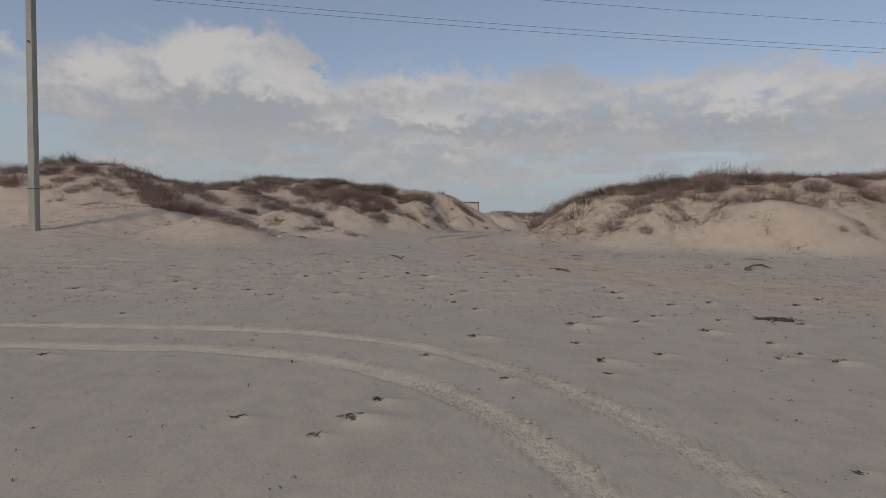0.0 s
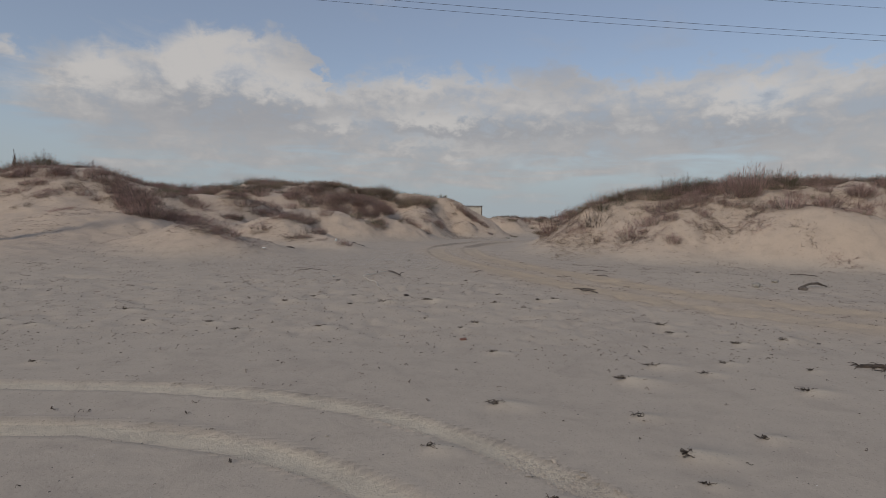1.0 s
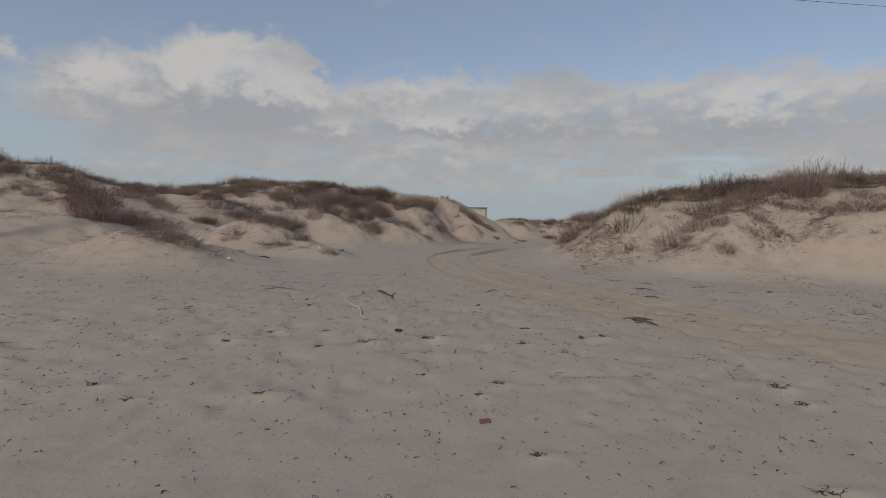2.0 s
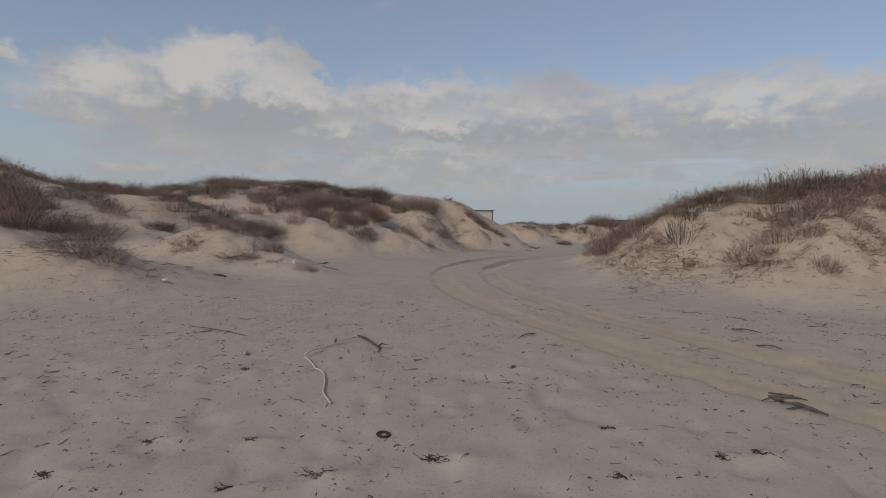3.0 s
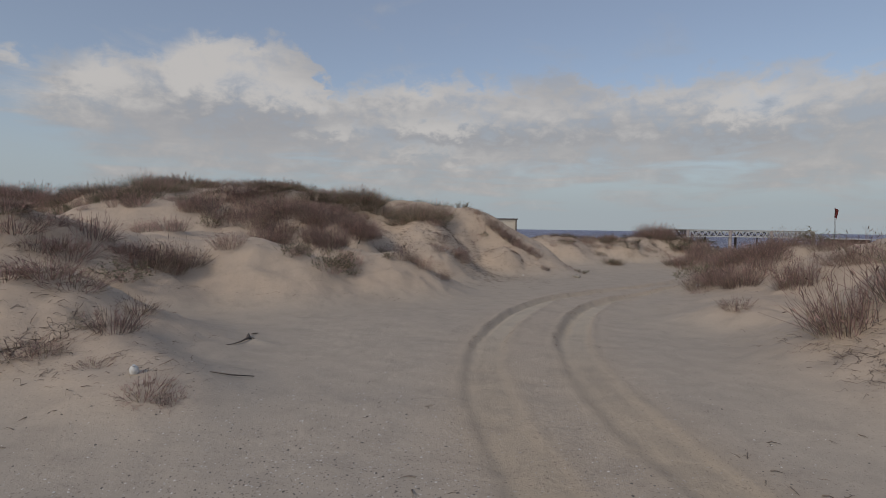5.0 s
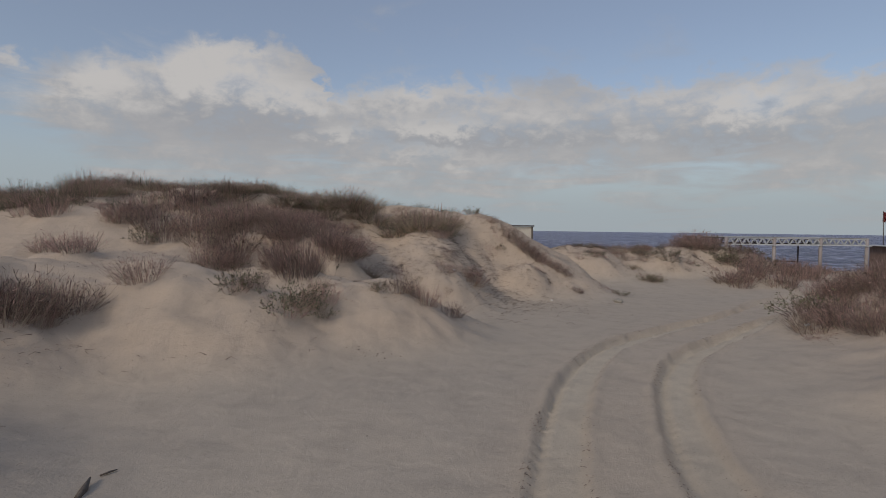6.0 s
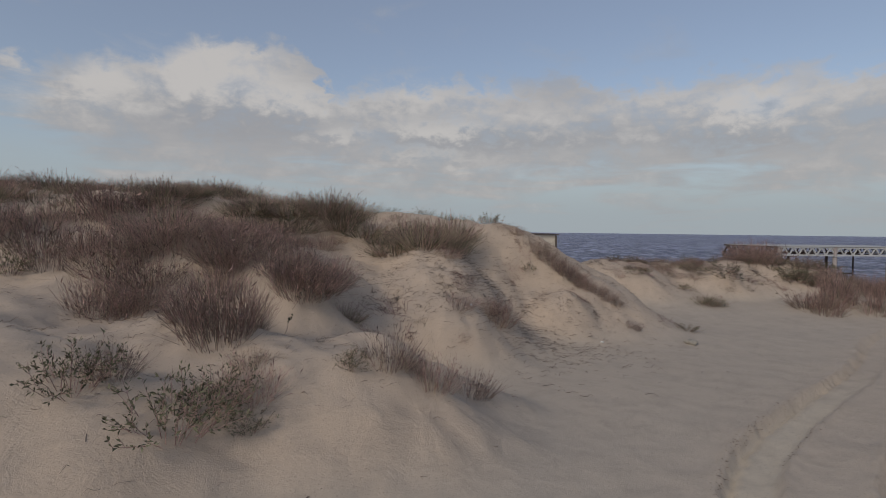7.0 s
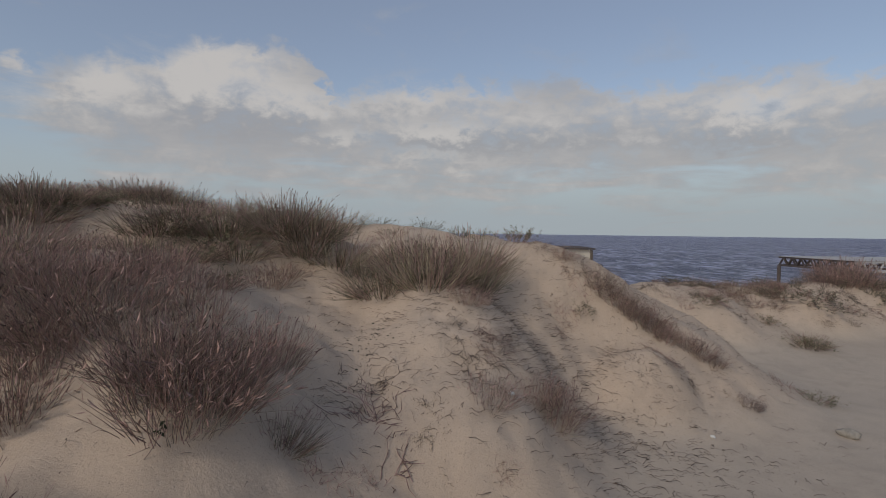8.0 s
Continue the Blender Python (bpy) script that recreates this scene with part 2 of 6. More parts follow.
# dunes beyond the pole, the long dune, the dune across the trail, the shore ridge, little rises
mound(-22.7, 35.0, 4.10, 6.5, 6.4, 0)
mound(-32.6, 42.5, 4.12, 8.2, 7.1, 5)
mound(-14.6, 32.5, 1.79, 3.9, 3.4, -20)
mound(-9.6, 24.0, 1.06, 2.6, 2.0, 5)
mound(-8.3, 29.5, 1.33, 2.5, 2.1, -18)
mound(-5.2, 27.3, 0.37, 1.4, 1.0, -30)
mound(-11.2, 34.7, 1.61, 2.6, 2.2, -10)
mound(-12.9, 43.1, 2.99, 5.1, 4.6, -1)
mound(-13.2, 52.1, 4.06, 5.8, 5.4, -1)
mound(-7.2, 48.3, 2.35, 3.9, 3.3, 1)
mound(-6.0, 42.9, 2.30, 3.2, 3.5, -1)
mound(-6.2, 36.1, 1.32, 2.0, 1.7, -2)
mound(-1.7, 48.4, 3.07, 2.8, 3.3, -3)
mound(-1.6, 44.2, 1.47, 1.5, 1.6, 0)
mound(-3.2, 37.9, 1.16, 2.0, 1.5, 1)
mound(2.9, 48.2, 1.49, 2.1, 2.3, 19)
mound(-9.2, 37.6, 1.41, 2.5, 2.2, 0)
mound(12.2, 26.9, 2.46, 3.5, 2.9, -23)
mound(17.8, 27.4, 2.81, 4.0, 3.7, 1)
mound(25.3, 30.9, 3.82, 6.1, 5.0, -2)
mound(7.7, 29.1, 2.21, 3.0, 2.2, 33)
mound(14.9, 23.2, 1.31, 3.1, 1.4, -7)
mound(8.7, 24.9, 0.99, 1.9, 1.6, -1)
mound(13.8, 35.3, 2.24, 5.6, 4.3, 5)
mound(10.3, 39.6, 1.15, 2.5, 1.9, 1)
mound(5.5, 54.6, 1.49, 3.1, 2.5, -8)
mound(14.4, 56.1, 1.48, 3.1, 2.2, 4)
mound(20.5, 54.9, 0.20, 3.9, 2.5, 7)
mound(23.3, 41.8, 2.65, 5.4, 4.9, 4)
mound(-5.1, 50.3, 1.28, 2.5, 1.4, 2)
mound(-21.2, 47.2, 3.12, 6.5, 3.7, 0)
mound(-17.1, 21.5, 0.52, 5.1, 3.1, -1)
mound(-15.6, 26.9, 1.25, 4.4, 2.9, 1)
mound(1.0, 50.1, 1.27, 2.2, 1.6, -1)
mound(13.2, 29.9, 1.55, 3.3, 1.6, -3)
mound(10.1, 55.5, 1.18, 2.5, 1.7, 0)
mound(-5.6, 38.6, 0.72, 1.5, 1.1, 0)
mound(-4.5, 40.7, 0.49, 1.1, 0.8, 0)
mound(13.5, 51.5, 0.49, 2.1, 1.2, 0)
mound(9.7, 24.8, 0.49, 1.3, 0.9, 0)
mound(6.0, 32.9, 0.44, 1.2, 1.2, 0)
mound(-1.5, 42.3, 0.60, 1.1, 0.7, 0)
mound(1.5, 45.7, 0.68, 0.8, 0.7, 0)
mound(10.2, 53.7, 0.47, 1.2, 0.8, 0)
mound(-8.3, 34.0, 0.38, 0.9, 0.8, 0)
mound(-5.8, 46.8, 0.70, 1.4, 0.8, 0)
mound(-2.7, 45.4, 0.21, 1.0, 0.7, 0)
mound(-1.2, 39.4, 0.38, 0.8, 0.7, 0)
mound(-2.7, 39.6, 0.70, 1.0, 0.7, 0)
mound(6.2, 52.3, 0.49, 1.2, 0.7, 0)
mound(0.8, 47.7, 1.02, 1.4, 0.7, 0)
mound(-8.4, 46.6, 0.55, 1.6, 0.8, 0)
mound(-16.8, 44.2, 0.63, 1.4, 1.1, 0)
mound(-10.5, 45.6, 0.75, 1.6, 1.1, 0)
mound(-4.9, 47.4, 0.45, 0.8, 0.7, 0)


LATTICES = {}


def lattice(seed, n=256):
    if seed not in LATTICES:
        LATTICES[seed] = np.random.default_rng(seed).random((n, n))
    return LATTICES[seed]


def rough(x, y, seed, size):
    """Smooth value noise of unit range about 0, with cells of that size."""
    g = lattice(seed)
    u, v = x / size + 91.3, y / size + 57.7
    i, j = np.floor(u).astype(int), np.floor(v).astype(int)
    a, b = u - i, v - j
    a, b = a * a * (3 - 2 * a), b * b * (3 - 2 * b)
    i0, i1, j0, j1 = i % 256, (i + 1) % 256, j % 256, (j + 1) % 256
    return (g[i0, j0] * (1 - a) + g[i1, j0] * a) * (1 - b) + (g[i0, j1] * (1 - a) + g[i1, j1] * a) * b - 0.5


def base_level(y):
    return np.interp(y, [-40, 4, 12, 20, 27, 48, 54, 62, 72, 80, 120], [-.1, .02, .27, .82, 1.1, 1.08, 1.4, 1.2, -.4, -1.9, -5])


def polyline(points, step=0.15):
    """A smooth curve through a few points (Catmull-Rom)."""
    p = np.array([2 * np.array(points[0]) - np.array(points[1]), *map(np.array, points), 2 * np.array(points[-1]) - np.array(points[-2])], float)
    out = []
    for k in range(1, len(p) - 2):
        n = max(2, int(np.linalg.norm(p[k + 1] - p[k]) / step))
        s = np.linspace(0, 1, n, endpoint=False)[:, None]
        out.append(0.5 * (2 * p[k] + (p[k + 1] - p[k - 1]) * s + (2 * p[k - 1] - 5 * p[k] + 4 * p[k + 1] - p[k + 2]) * s ** 2 + (3 * p[k] - p[k - 1] - 3 * p[k + 1] + p[k + 2]) * s ** 3))
    return np.vstack(out + [p[-2][None]])


def offset(line, d):
    tan = np.gradient(line, axis=0)
    tan /= np.linalg.norm(tan, axis=1)[:, None]
    return line + d * np.stack([tan[:, 1], -tan[:, 0]], 1)


BEND = polyline([(-14, 8.2), (-9.5, 8.75), (-5.0, 8.9), (-3.2, 8.75), (-1.35, 8.2), (0.05, 7.3), (1.0, 6.3), (1.55, 5.3), (1.95, 4.2), (2.3, 2.5), (2.5, 0)])
TRAIL = polyline([(14, 11.5), (8.2, 14.6), (4.9, 17.3), (2.6, 20.4), (1.0, 23.6), (.3, 26.9), (.48, 30.2), (1.15, 33), (2.1, 35.5), (3.3, 37.4), (5.3, 39.4), (8.6, 42.4), (12.5, 46.5), (18, 50)])
RUTS = [(offset(BEND, -0.66), 0.165, 0.030, 0.95), (offset(BEND, 0.66), 0.19, 0.0349, 1.0), (offset(TRAIL, -0.80), 0.31, 0.095, 0.35), (offset(TRAIL, 0.80), 0.31, 0.11, 0.35),
        (offset(TRAIL, -1.02), 0.06, 0.05, 0.2), (offset(TRAIL, 0.62), 0.05, 0.045, 0.2)]


def nearest(x, y, line):
    """Distance of many points from a smooth line; only near ones are worked out."""
    d = np.full(x.shape, 99.0)
    near = (x > line[:, 0].min() - 2) & (x < line[:, 0].max() + 2) & (y > line[:, 1].min() - 2) & (y < line[:, 1].max() + 2)
    xs, ys = x[near], y[near]
    best, at = np.full(xs.shape, 1e9), np.zeros(xs.shape, int)
    for k, (px, py) in enumerate(line):
        q = (xs - px) ** 2 + (ys - py) ** 2
        m = q < best
        best[m], at[m] = q[m], k
    tan = np.gradient(line, axis=0)
    tan /= np.linalg.norm(tan, axis=1)[:, None]
    ex, ey = xs - line[at, 0], ys - line[at, 1]
    along, across = ex * tan[at, 0] + ey * tan[at, 1], np.abs(ex * tan[at, 1] - ey * tan[at, 0])
    d[near] = np.where(np.abs(along) < 0.2, across, np.sqrt(best))
    return d


# seaweed clumps (x, y, size) and the small sand tails the wind left behind them
CLUMPS = [(-8.8, 12.9, .22), (-8.0, 12.7, .2), (-6.25, 10.5, .16), (-5.7, 7.65, .18), (-2.1, 5.5, .14), (-.9, 5.5, .3), (-.7, 6.0, .24), (-1.2, 5.1, .15), (-.23, 7.8, .18), (.71, 11.4, .2), (.55, 9.05, .26), (.84, 6.9, .17), (2.22, 8.8, .2), (3.15, 10.8, .26), (2.5, 10.1, .32), (2.35, 7.8, .3), (2.28, 7.25, .14), (3.8, 10.45, .2), (4.37, 11.0, .18), (5.2, 12.2, .2), (4.8, 9.7, .24), (5.5, 10.65, .14), (6.95, 10.35, .2), (5.5, 8.9, .2), (5.1, 8.05, .2), (3.4, 8.25, .18), (5.6, 8.3, .14), (5.85, 7.85, .26), (3.67, 4.6, .13)]
CLUMPS += [(-6.9, 14.0, .3), (-6.0, 13.1, .22), (-4.7, 13.05, .2), (-4.05, 12.7, .2), (-2.5, 12.9, .22), (-.5, 13.7, .16), (.53, 13.4, .2), (.24, 13.0, .14), (4.3, 13.4, .26), (4.3, 12.85, .2), (6.2, 12.45, .22), (8.1, 12.25, .26), (9.0, 12.85, .28), (-2.2, 15.0, .24), (-1.5, 15.15, .3), (-.5, 15.5, .3), (-3.8, 15.1, .26), (-2.3, 15.8, .18), (-3.3, 15.8, .22), (2.2, 15.6, .24), (2.6, 15.65, .22), (1.14, 15.2, .2), (.56, 18.1, .16), (1.3, 16.2, .18), (-3.1, 17.8, .18), (8.2, 20.1, .2), (-4.66, 30.1, .22), (1.3, 23.25, .1)]
TAILS = [(x + 0.25 * s, y, 0.24 * s, 2.0 * s) for x, y, s in CLUMPS]


def height(x, y, fine=True):
    x, y = np.asarray(x, float), np.asarray(y, float)
    z = base_level(y)
    wob = 0.40 * rough(x, y, 11, 3.2) + 0.15 * rough(x, y, 12, 1.3)
    wx, wy = x + 1.0 * wob, y + 0.5 * rough(x, y, 13, 2.7)
    up = np.zeros(x.shape)
    for mx, my, h, rx, ry, turn, sharp in MOUNDS:
        c, s = math.cos(radians(turn)), math.sin(radians(turn))
        dx, dy = wx - mx, wy - my
        up = up + h * np.exp(-(((dx * c + dy * s) / rx) ** 2 + ((dy * c - dx * s) / ry) ** 2) ** sharp)
    dune = np.clip(up / 0.8, 0, 1)
    z = z + up
    z = z + dune * (0.24 * rough(x, y, 1, 2.2) + 0.16 * rough(x, y, 2, 0.9) + 0.13 * rough(x, y, 3, 0.40) + 0.055 * rough(x, y, 19, 0.19))
    level = np.clip((y - 10.5) / 4, 0.35, 1)                       # the flat nearest the tracks is blown smooth
    z = z + 0.06 * rough(x, y, 4, 4.0) + level * (0.035 * rough(x, y, 5, 1.1) + 0.016 * rough(x, y, 6, 0.35))
    if fine:
        prints = np.exp(-((y - 15.5) / 3.6) ** 4) * np.clip(1 - dune, 0, 1)
        z = z + prints * (0.16 * np.minimum(rough(x, y, 15, 0.30) + 0.12, 0) + 0.03 * rough(x, y, 16, 0.5))
        z = z + 0.008 * rough(x, y, 7, 0.16)
        for line, half, deep, _ in RUTS:
            d = nearest(x, y, line)
            u = d / (half * (1 + 0.16 * rough(x, y, 17, 0.22) + 0.22 * rough(x, y, 18, 0.9)))
            fade = np.clip((y - 28.5) / 5, 0.22, 1.0) * (1 + 0.35 * rough(x, y, 14, 2.6)) if deep > 0.035 else 1.0
            wall = np.clip(0.7 + 0.9 * rough(x, y, 8, 0.6), 0, 2)
            z = z - fade * deep * np.exp(-u ** 20) + 0.5 * fade * deep * wall * np.exp(-((u - 1.24) / 0.15) ** 2) + 0.12 * deep * rough(x, y, 9, 0.16) * np.exp(-(u / 1.25) ** 6)
        for tx, ty, h, ln in TAILS:
            near = (abs(x - tx - ln / 2) < 2 * ln) & (abs(y - ty) < 1.2 * ln)
            if near.any():
                dx, dy = x[near] - tx, y[near] - ty
                along = np.where(dx < 0, dx / (0.22 * ln), dx / (0.75 * ln))
                z[near] += h * np.exp(-along ** 2 - (dy / (0.28 * ln)) ** 2)
    return z


def ground_at(x, y):
    return float(height(np.array([x]), np.array([y]))[0])


def spaced(stops):
    """Grid lines from (start, step) pairs up to the last start; steps blend from one to the next."""
    out = [stops[0][0]]
    for (a, s), (b, s2) in zip(stops, stops[1:]):
        while out[-1] < b - 1e-6:
            k = (out[-1] - a) / (b - a)
            out.append(min(b, out[-1] + s + (s2 - s) * k) if b - out[-1] > 1e-3 else b)
    return np.array(out)


def build_ground():
    xs = spaced([(-4000, 900), (-300, 60), (-60, 3), (-26, .45), (-10, .16), (-5, .09), (-1.5, .07), (5.5, .075), (11, .16), (28, .45), (60, 3), (300, 60), (4000, 900)])
    ys = spaced([(-4000, 900), (-300, 50), (-20, 3), (2.5, .11), (4, .065), (10, .07), (12, .10), (30, .10), (32, .075), (38, .075), (40, .11), (48, .14), (58, .3), (90, 3), (300, 60), (4000, 900)])
    gx, gy = np.meshgrid(xs, ys)
    z = height(gx, gy)
    nx, ny = len(xs), len(ys)
    me = bpy.data.meshes.new("ground")
    me.vertices.add(nx * ny)
    me.vertices.foreach_set("co", np.stack([gx, gy, z], -1).ravel())
    k = (np.arange(ny - 1)[:, None] * nx + np.arange(nx - 1)[None]).ravel()
    quads = np.stack([k, k + 1, k + nx + 1, k + nx], 1)
    me.loops.add(quads.size)
    me.polygons.add(len(quads))
    me.polygons.foreach_set("loop_start", np.arange(0, quads.size, 4))
    me.loops.foreach_set("vertex_index", quads.ravel())
    me.update(calc_edges=True)
    me.polygons.foreach_set("use_smooth", np.ones(len(quads), bool))
    # loose yellow sand: dunes, wheel tracks and the trail; shell grit on the flat
    up = z - base_level(gy)
    loose = np.clip((up - 0.05) / 0.5, 0, 1) * 0.8 + 0.15 * np.clip((gy - 16) / 12, 0, 1)
    for line, half, _, share in RUTS:
        loose = np.maximum(loose, share * np.exp(-(nearest(gx, gy, line) / (half * (1.05 + 0.4 * rough(gx, gy, 17, 0.22)))) ** 10))
    loose = np.maximum(loose, 0.4 * np.exp(-(nearest(gx, gy, TRAIL) / 1.9) ** 4))
    grit = np.exp(-((gy - 22.5 + 0.9 * (gx + 2.5) * -0.35) / 3.6) ** 4) * np.exp(-((gx + 2.2) / 4.2) ** 4) + 0.25 * np.exp(-((gy - 16) / 8) ** 4)
    wheel = np.minimum(nearest(gx, gy, RUTS[2][0]), nearest(gx, gy, RUTS[3][0])) * (1 + 0.3 * rough(gx, gy, 20, 0.8))
    driven = (0.35 * np.exp(-(nearest(gx, gy, TRAIL) / 1.6) ** 6) + 0.65 * np.exp(-(wheel / 0.48) ** 4)) * np.clip(1.15 - np.abs(gy - 20) / 14, 0, 1)
    drift = np.zeros(gx.shape)
    for tx, ty, _, ln in TAILS:
        near = (abs(gx - tx - ln / 2) < 2 * ln) & (abs(gy - ty) < 1.2 * ln)
        dx, dy = gx[near] - tx, gy[near] - ty
        along = np.where(dx < 0, dx / (0.15 * ln), dx / (0.7 * ln))
        drift[near] = np.maximum(drift[near], 0.55 * np.exp(-along ** 2 - (dy / (0.20 * ln)) ** 2))
    for line, half, _, _ in RUTS[:2]:
        u = nearest(gx, gy, line) / (half * (1 + 0.25 * rough(gx, gy, 17, 0.22)))
        drift = np.maximum(drift, 0.95 * np.exp(-(u / 1.0) ** 10))
    for line, half, deep, _ in RUTS[2:4]:
        u = nearest(gx, gy, line) / half
        drift = np.maximum(drift, 0.55 * np.exp(-(u / 0.92) ** 12) * np.clip((gy - 28) / 6, 0.12, 1) * np.clip((43 - gy) / 3, 0, 1))
    for name, values in (("loose", loose), ("shell", np.clip(grit, 0, 1)), ("driven", driven), ("drift", drift)):
        me.attributes.new(name, "FLOAT", "POINT").data.foreach_set("value", np.clip(values, 0, 1).ravel())
    me.materials.append(SAND)
    return tagged(new("ground", me), "pale beige sand flat with tyre tracks and grassy dunes", "sand", kind="structure")


def build_sea():
    bm = bmesh.new()
    bmesh.ops.create_grid(bm, x_segments=2, y_segments=2, size=1)
    for v in bm.verts:
        v.co = (v.co.x * 4400, 2270 + v.co.y * 2200, -1.3)
    me = bpy.data.meshes.new("water")
    bm.to_mesh(me), bm.free()
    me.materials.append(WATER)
    return tagged(new("water", me), "dark blue choppy sea reaching the horizon", "sea", kind="structure")


build_sea()

# ---- helpers for things ----
def mesh_from(name, bm, mat, smooth_faces=False):
    me = bpy.data.meshes.new(name)
    bm.to_mesh(me), bm.free()
    me.materials.append(mat)
    if smooth_faces:
        me.polygons.foreach_set("use_smooth", np.ones(len(me.polygons), bool))
    return me


def part(name, bm, mat, parent, label="", smooth_faces=False):
    ob = new(name, mesh_from(name, bm, mat, smooth_faces))
    ob.parent = parent
    return tagged(ob, label)


def thing(name, x, y, z, label, category, group="", turn=0):
    ob = new(name)
    ob.empty_display_size = 0.1
    ob.matrix_basis = pose(x, y, z, 0, 0, turn)
    return tagged(ob, label, category, group)


def box(bm, lo, hi, bevel=0.0):
    r = bmesh.ops.create_cube(bm, size=1)
    for v in r["verts"]:
        v.co = [lo[i] + (v.co[i] + 0.5) * (hi[i] - lo[i]) for i in range(3)]
    if bevel:
        es = list({e for v in r["verts"] for e in v.link_edges})
        bmesh.ops.bevel(bm, geom=es, offset=bevel, segments=1, affect="EDGES")
    return bm


def bar(bm, a, b, w, d=None, sides=4):
    """A straight bar from a to b."""
    a, b = Vector(a), Vector(b)
    ax = (b - a).normalized()
    u = ax.orthogonal().normalized() if abs(ax.z) > 0.99 else ax.cross(Vector((0, 0, 1))).normalized()
    v = ax.cross(u)
    d = d or w
    rings = []
    for p in (a, b):
        rings.append([bm.verts.new(p + u * (w / 2 * 1.414 * math.cos(q)) + v * (d / 2 * 1.414 * math.sin(q))) for q in ((k + 0.5) * 2 * math.pi / sides for k in range(sides))])
    for k in range(sides):
        bm.faces.new((rings[0][k], rings[0][(k + 1) % sides], rings[1][(k + 1) % sides], rings[1][k]))
    bm.faces.new(rings[0][::-1])
    bm.faces.new(rings[1])
    return bm


def tube(bm, pts, radii, sides=5):
    """A tapered tube through points."""
    pts = [Vector(p) for p in pts]
    rings = []
    for k, p in enumerate(pts):
        ax = (pts[min(k + 1, len(pts) - 1)] - pts[max(k - 1, 0)]).normalized()
        u = ax.cross(Vector((0.31, 0.17, 0.93))).normalized()
        v = ax.cross(u)
        rings.append([bm.verts.new(p + radii[k] * (u * math.cos(q) + v * math.sin(q))) for q in (i * 2 * math.pi / sides for i in range(sides))])
    for r0, r1 in zip(rings, rings[1:]):
        for k in range(sides):
            bm.faces.new((r0[k], r0[(k + 1) % sides], r1[(k + 1) % sides], r1[k]))
    bm.faces.new(rings[0][::-1])
    bm.faces.new(rings[-1])
    return bm


# ---- power line ----
def build_pole():
    x, y = -16.87, 22.34
    z = ground_at(x, y)
    pole = thing("utility_pole", x, y, z, "tall square grey concrete power pole standing in sand", "utility pole")
    bm = bmesh.new()
    pole.matrix_basis = pose(x, y, z, 0, 0.55, 0)
    w0, w1, top = 0.15, 0.125, 11.2
    lo = [bm.verts.new((sx * w0, sy * w0, -0.6)) for sx, sy in ((-1, -1), (1, -1), (1, 1), (-1, 1))]
    hi = [bm.verts.new((sx * w1, sy * w1, top)) for sx, sy in ((-1, -1), (1, -1), (1, 1), (-1, 1))]
    for k in range(4):
        bm.faces.new((lo[k], lo[(k + 1) % 4], hi[(k + 1) % 4], hi[k]))
    bm.faces.new(hi), bm.faces.new(lo[::-1])
    bmesh.ops.bevel(bm, geom=list(bm.edges), offset=0.02, segments=2, affect="EDGES")
    part("shaft", bm, CONCRETE, pole)
    bm = bmesh.new()
    box(bm, (-0.155, -0.155, 1.70), (0.155, 0.155, 1.73), 0.004)
    part("band", bm, DARK_STEEL, pole)
    bm = bmesh.new()
    tube(bm, [(0, -0.14, 7.62), (0, -0.20, 7.62)], [0.035, 0.035], 8)
    part("bolt", bm, DARK_STEEL, pole)
    bm = bmesh.new()
    bar(bm, (0.12, -1.0, 9.68), (0.0, 0.1, 9.68), 0.08)
    arm = part("crossarm", bm, DARK_STEEL, pole)
    for k, s in enumerate((-0.9, -0.3, 0.0)):
        bm = bmesh.new()
        zz = 9.55 if s else 11.15
        tube(bm, [(-0.17 * s, s, zz), (-0.17 * s, s, zz + 0.1), (-0.17 * s, s, zz + 0.16), (-0.17 * s, s, zz + 0.2)], [0.02, 0.045, 0.06, 0.03], 8)
        part("insulator", bm, STEEL, arm if s else pole)


def build_wires():
    for k, (s, zz) in enumerate(((-0.9, 11.1), (-0.3, 11.1), (0.0, 12.62))):
        bm = bmesh.new()
        x0, y0, z0 = -16.87 - 0.12 * s, 22.34 + s, zz
        for sign, span in ((1, 62.0), (-1, 62.0)):
            pts = []
            for q in np.linspace(0, 1, 17):
                pts.append((x0 + sign * span * q, y0 + sign * 0.12 * span * q, z0 - 4 * 0.62 * q * (1 - q)))
            tube(bm, pts, [0.0065] * len(pts), 5)
        ob = new("power_cable", mesh_from("power_cable", bm, CABLE))
        tagged(ob, "thin dark overhead power cable strung from pole", "cable", "overhead power cables")


build_pole()
build_wires()


# ---- steel pavilion on the shore ----
def truss(bm, a, b, top, deep, n):
    a, b = Vector((*a, 0)), Vector((*b, 0))
    up = Vector((0, 0, 1))
    bar(bm, a + up * top, b + up * top, 0.09)
    bar(bm, a + up * (top - deep), b + up * (top - deep), 0.09)
    for k in range(n):
        p, q, r = a.lerp(b, k / n), a.lerp(b, (k + 0.5) / n), a.lerp(b, (k + 1) / n)
        bar(bm, p + up * (top - deep), q + up * top, 0.06)
        bar(bm, q + up * top, r + up * (top - deep), 0.06)


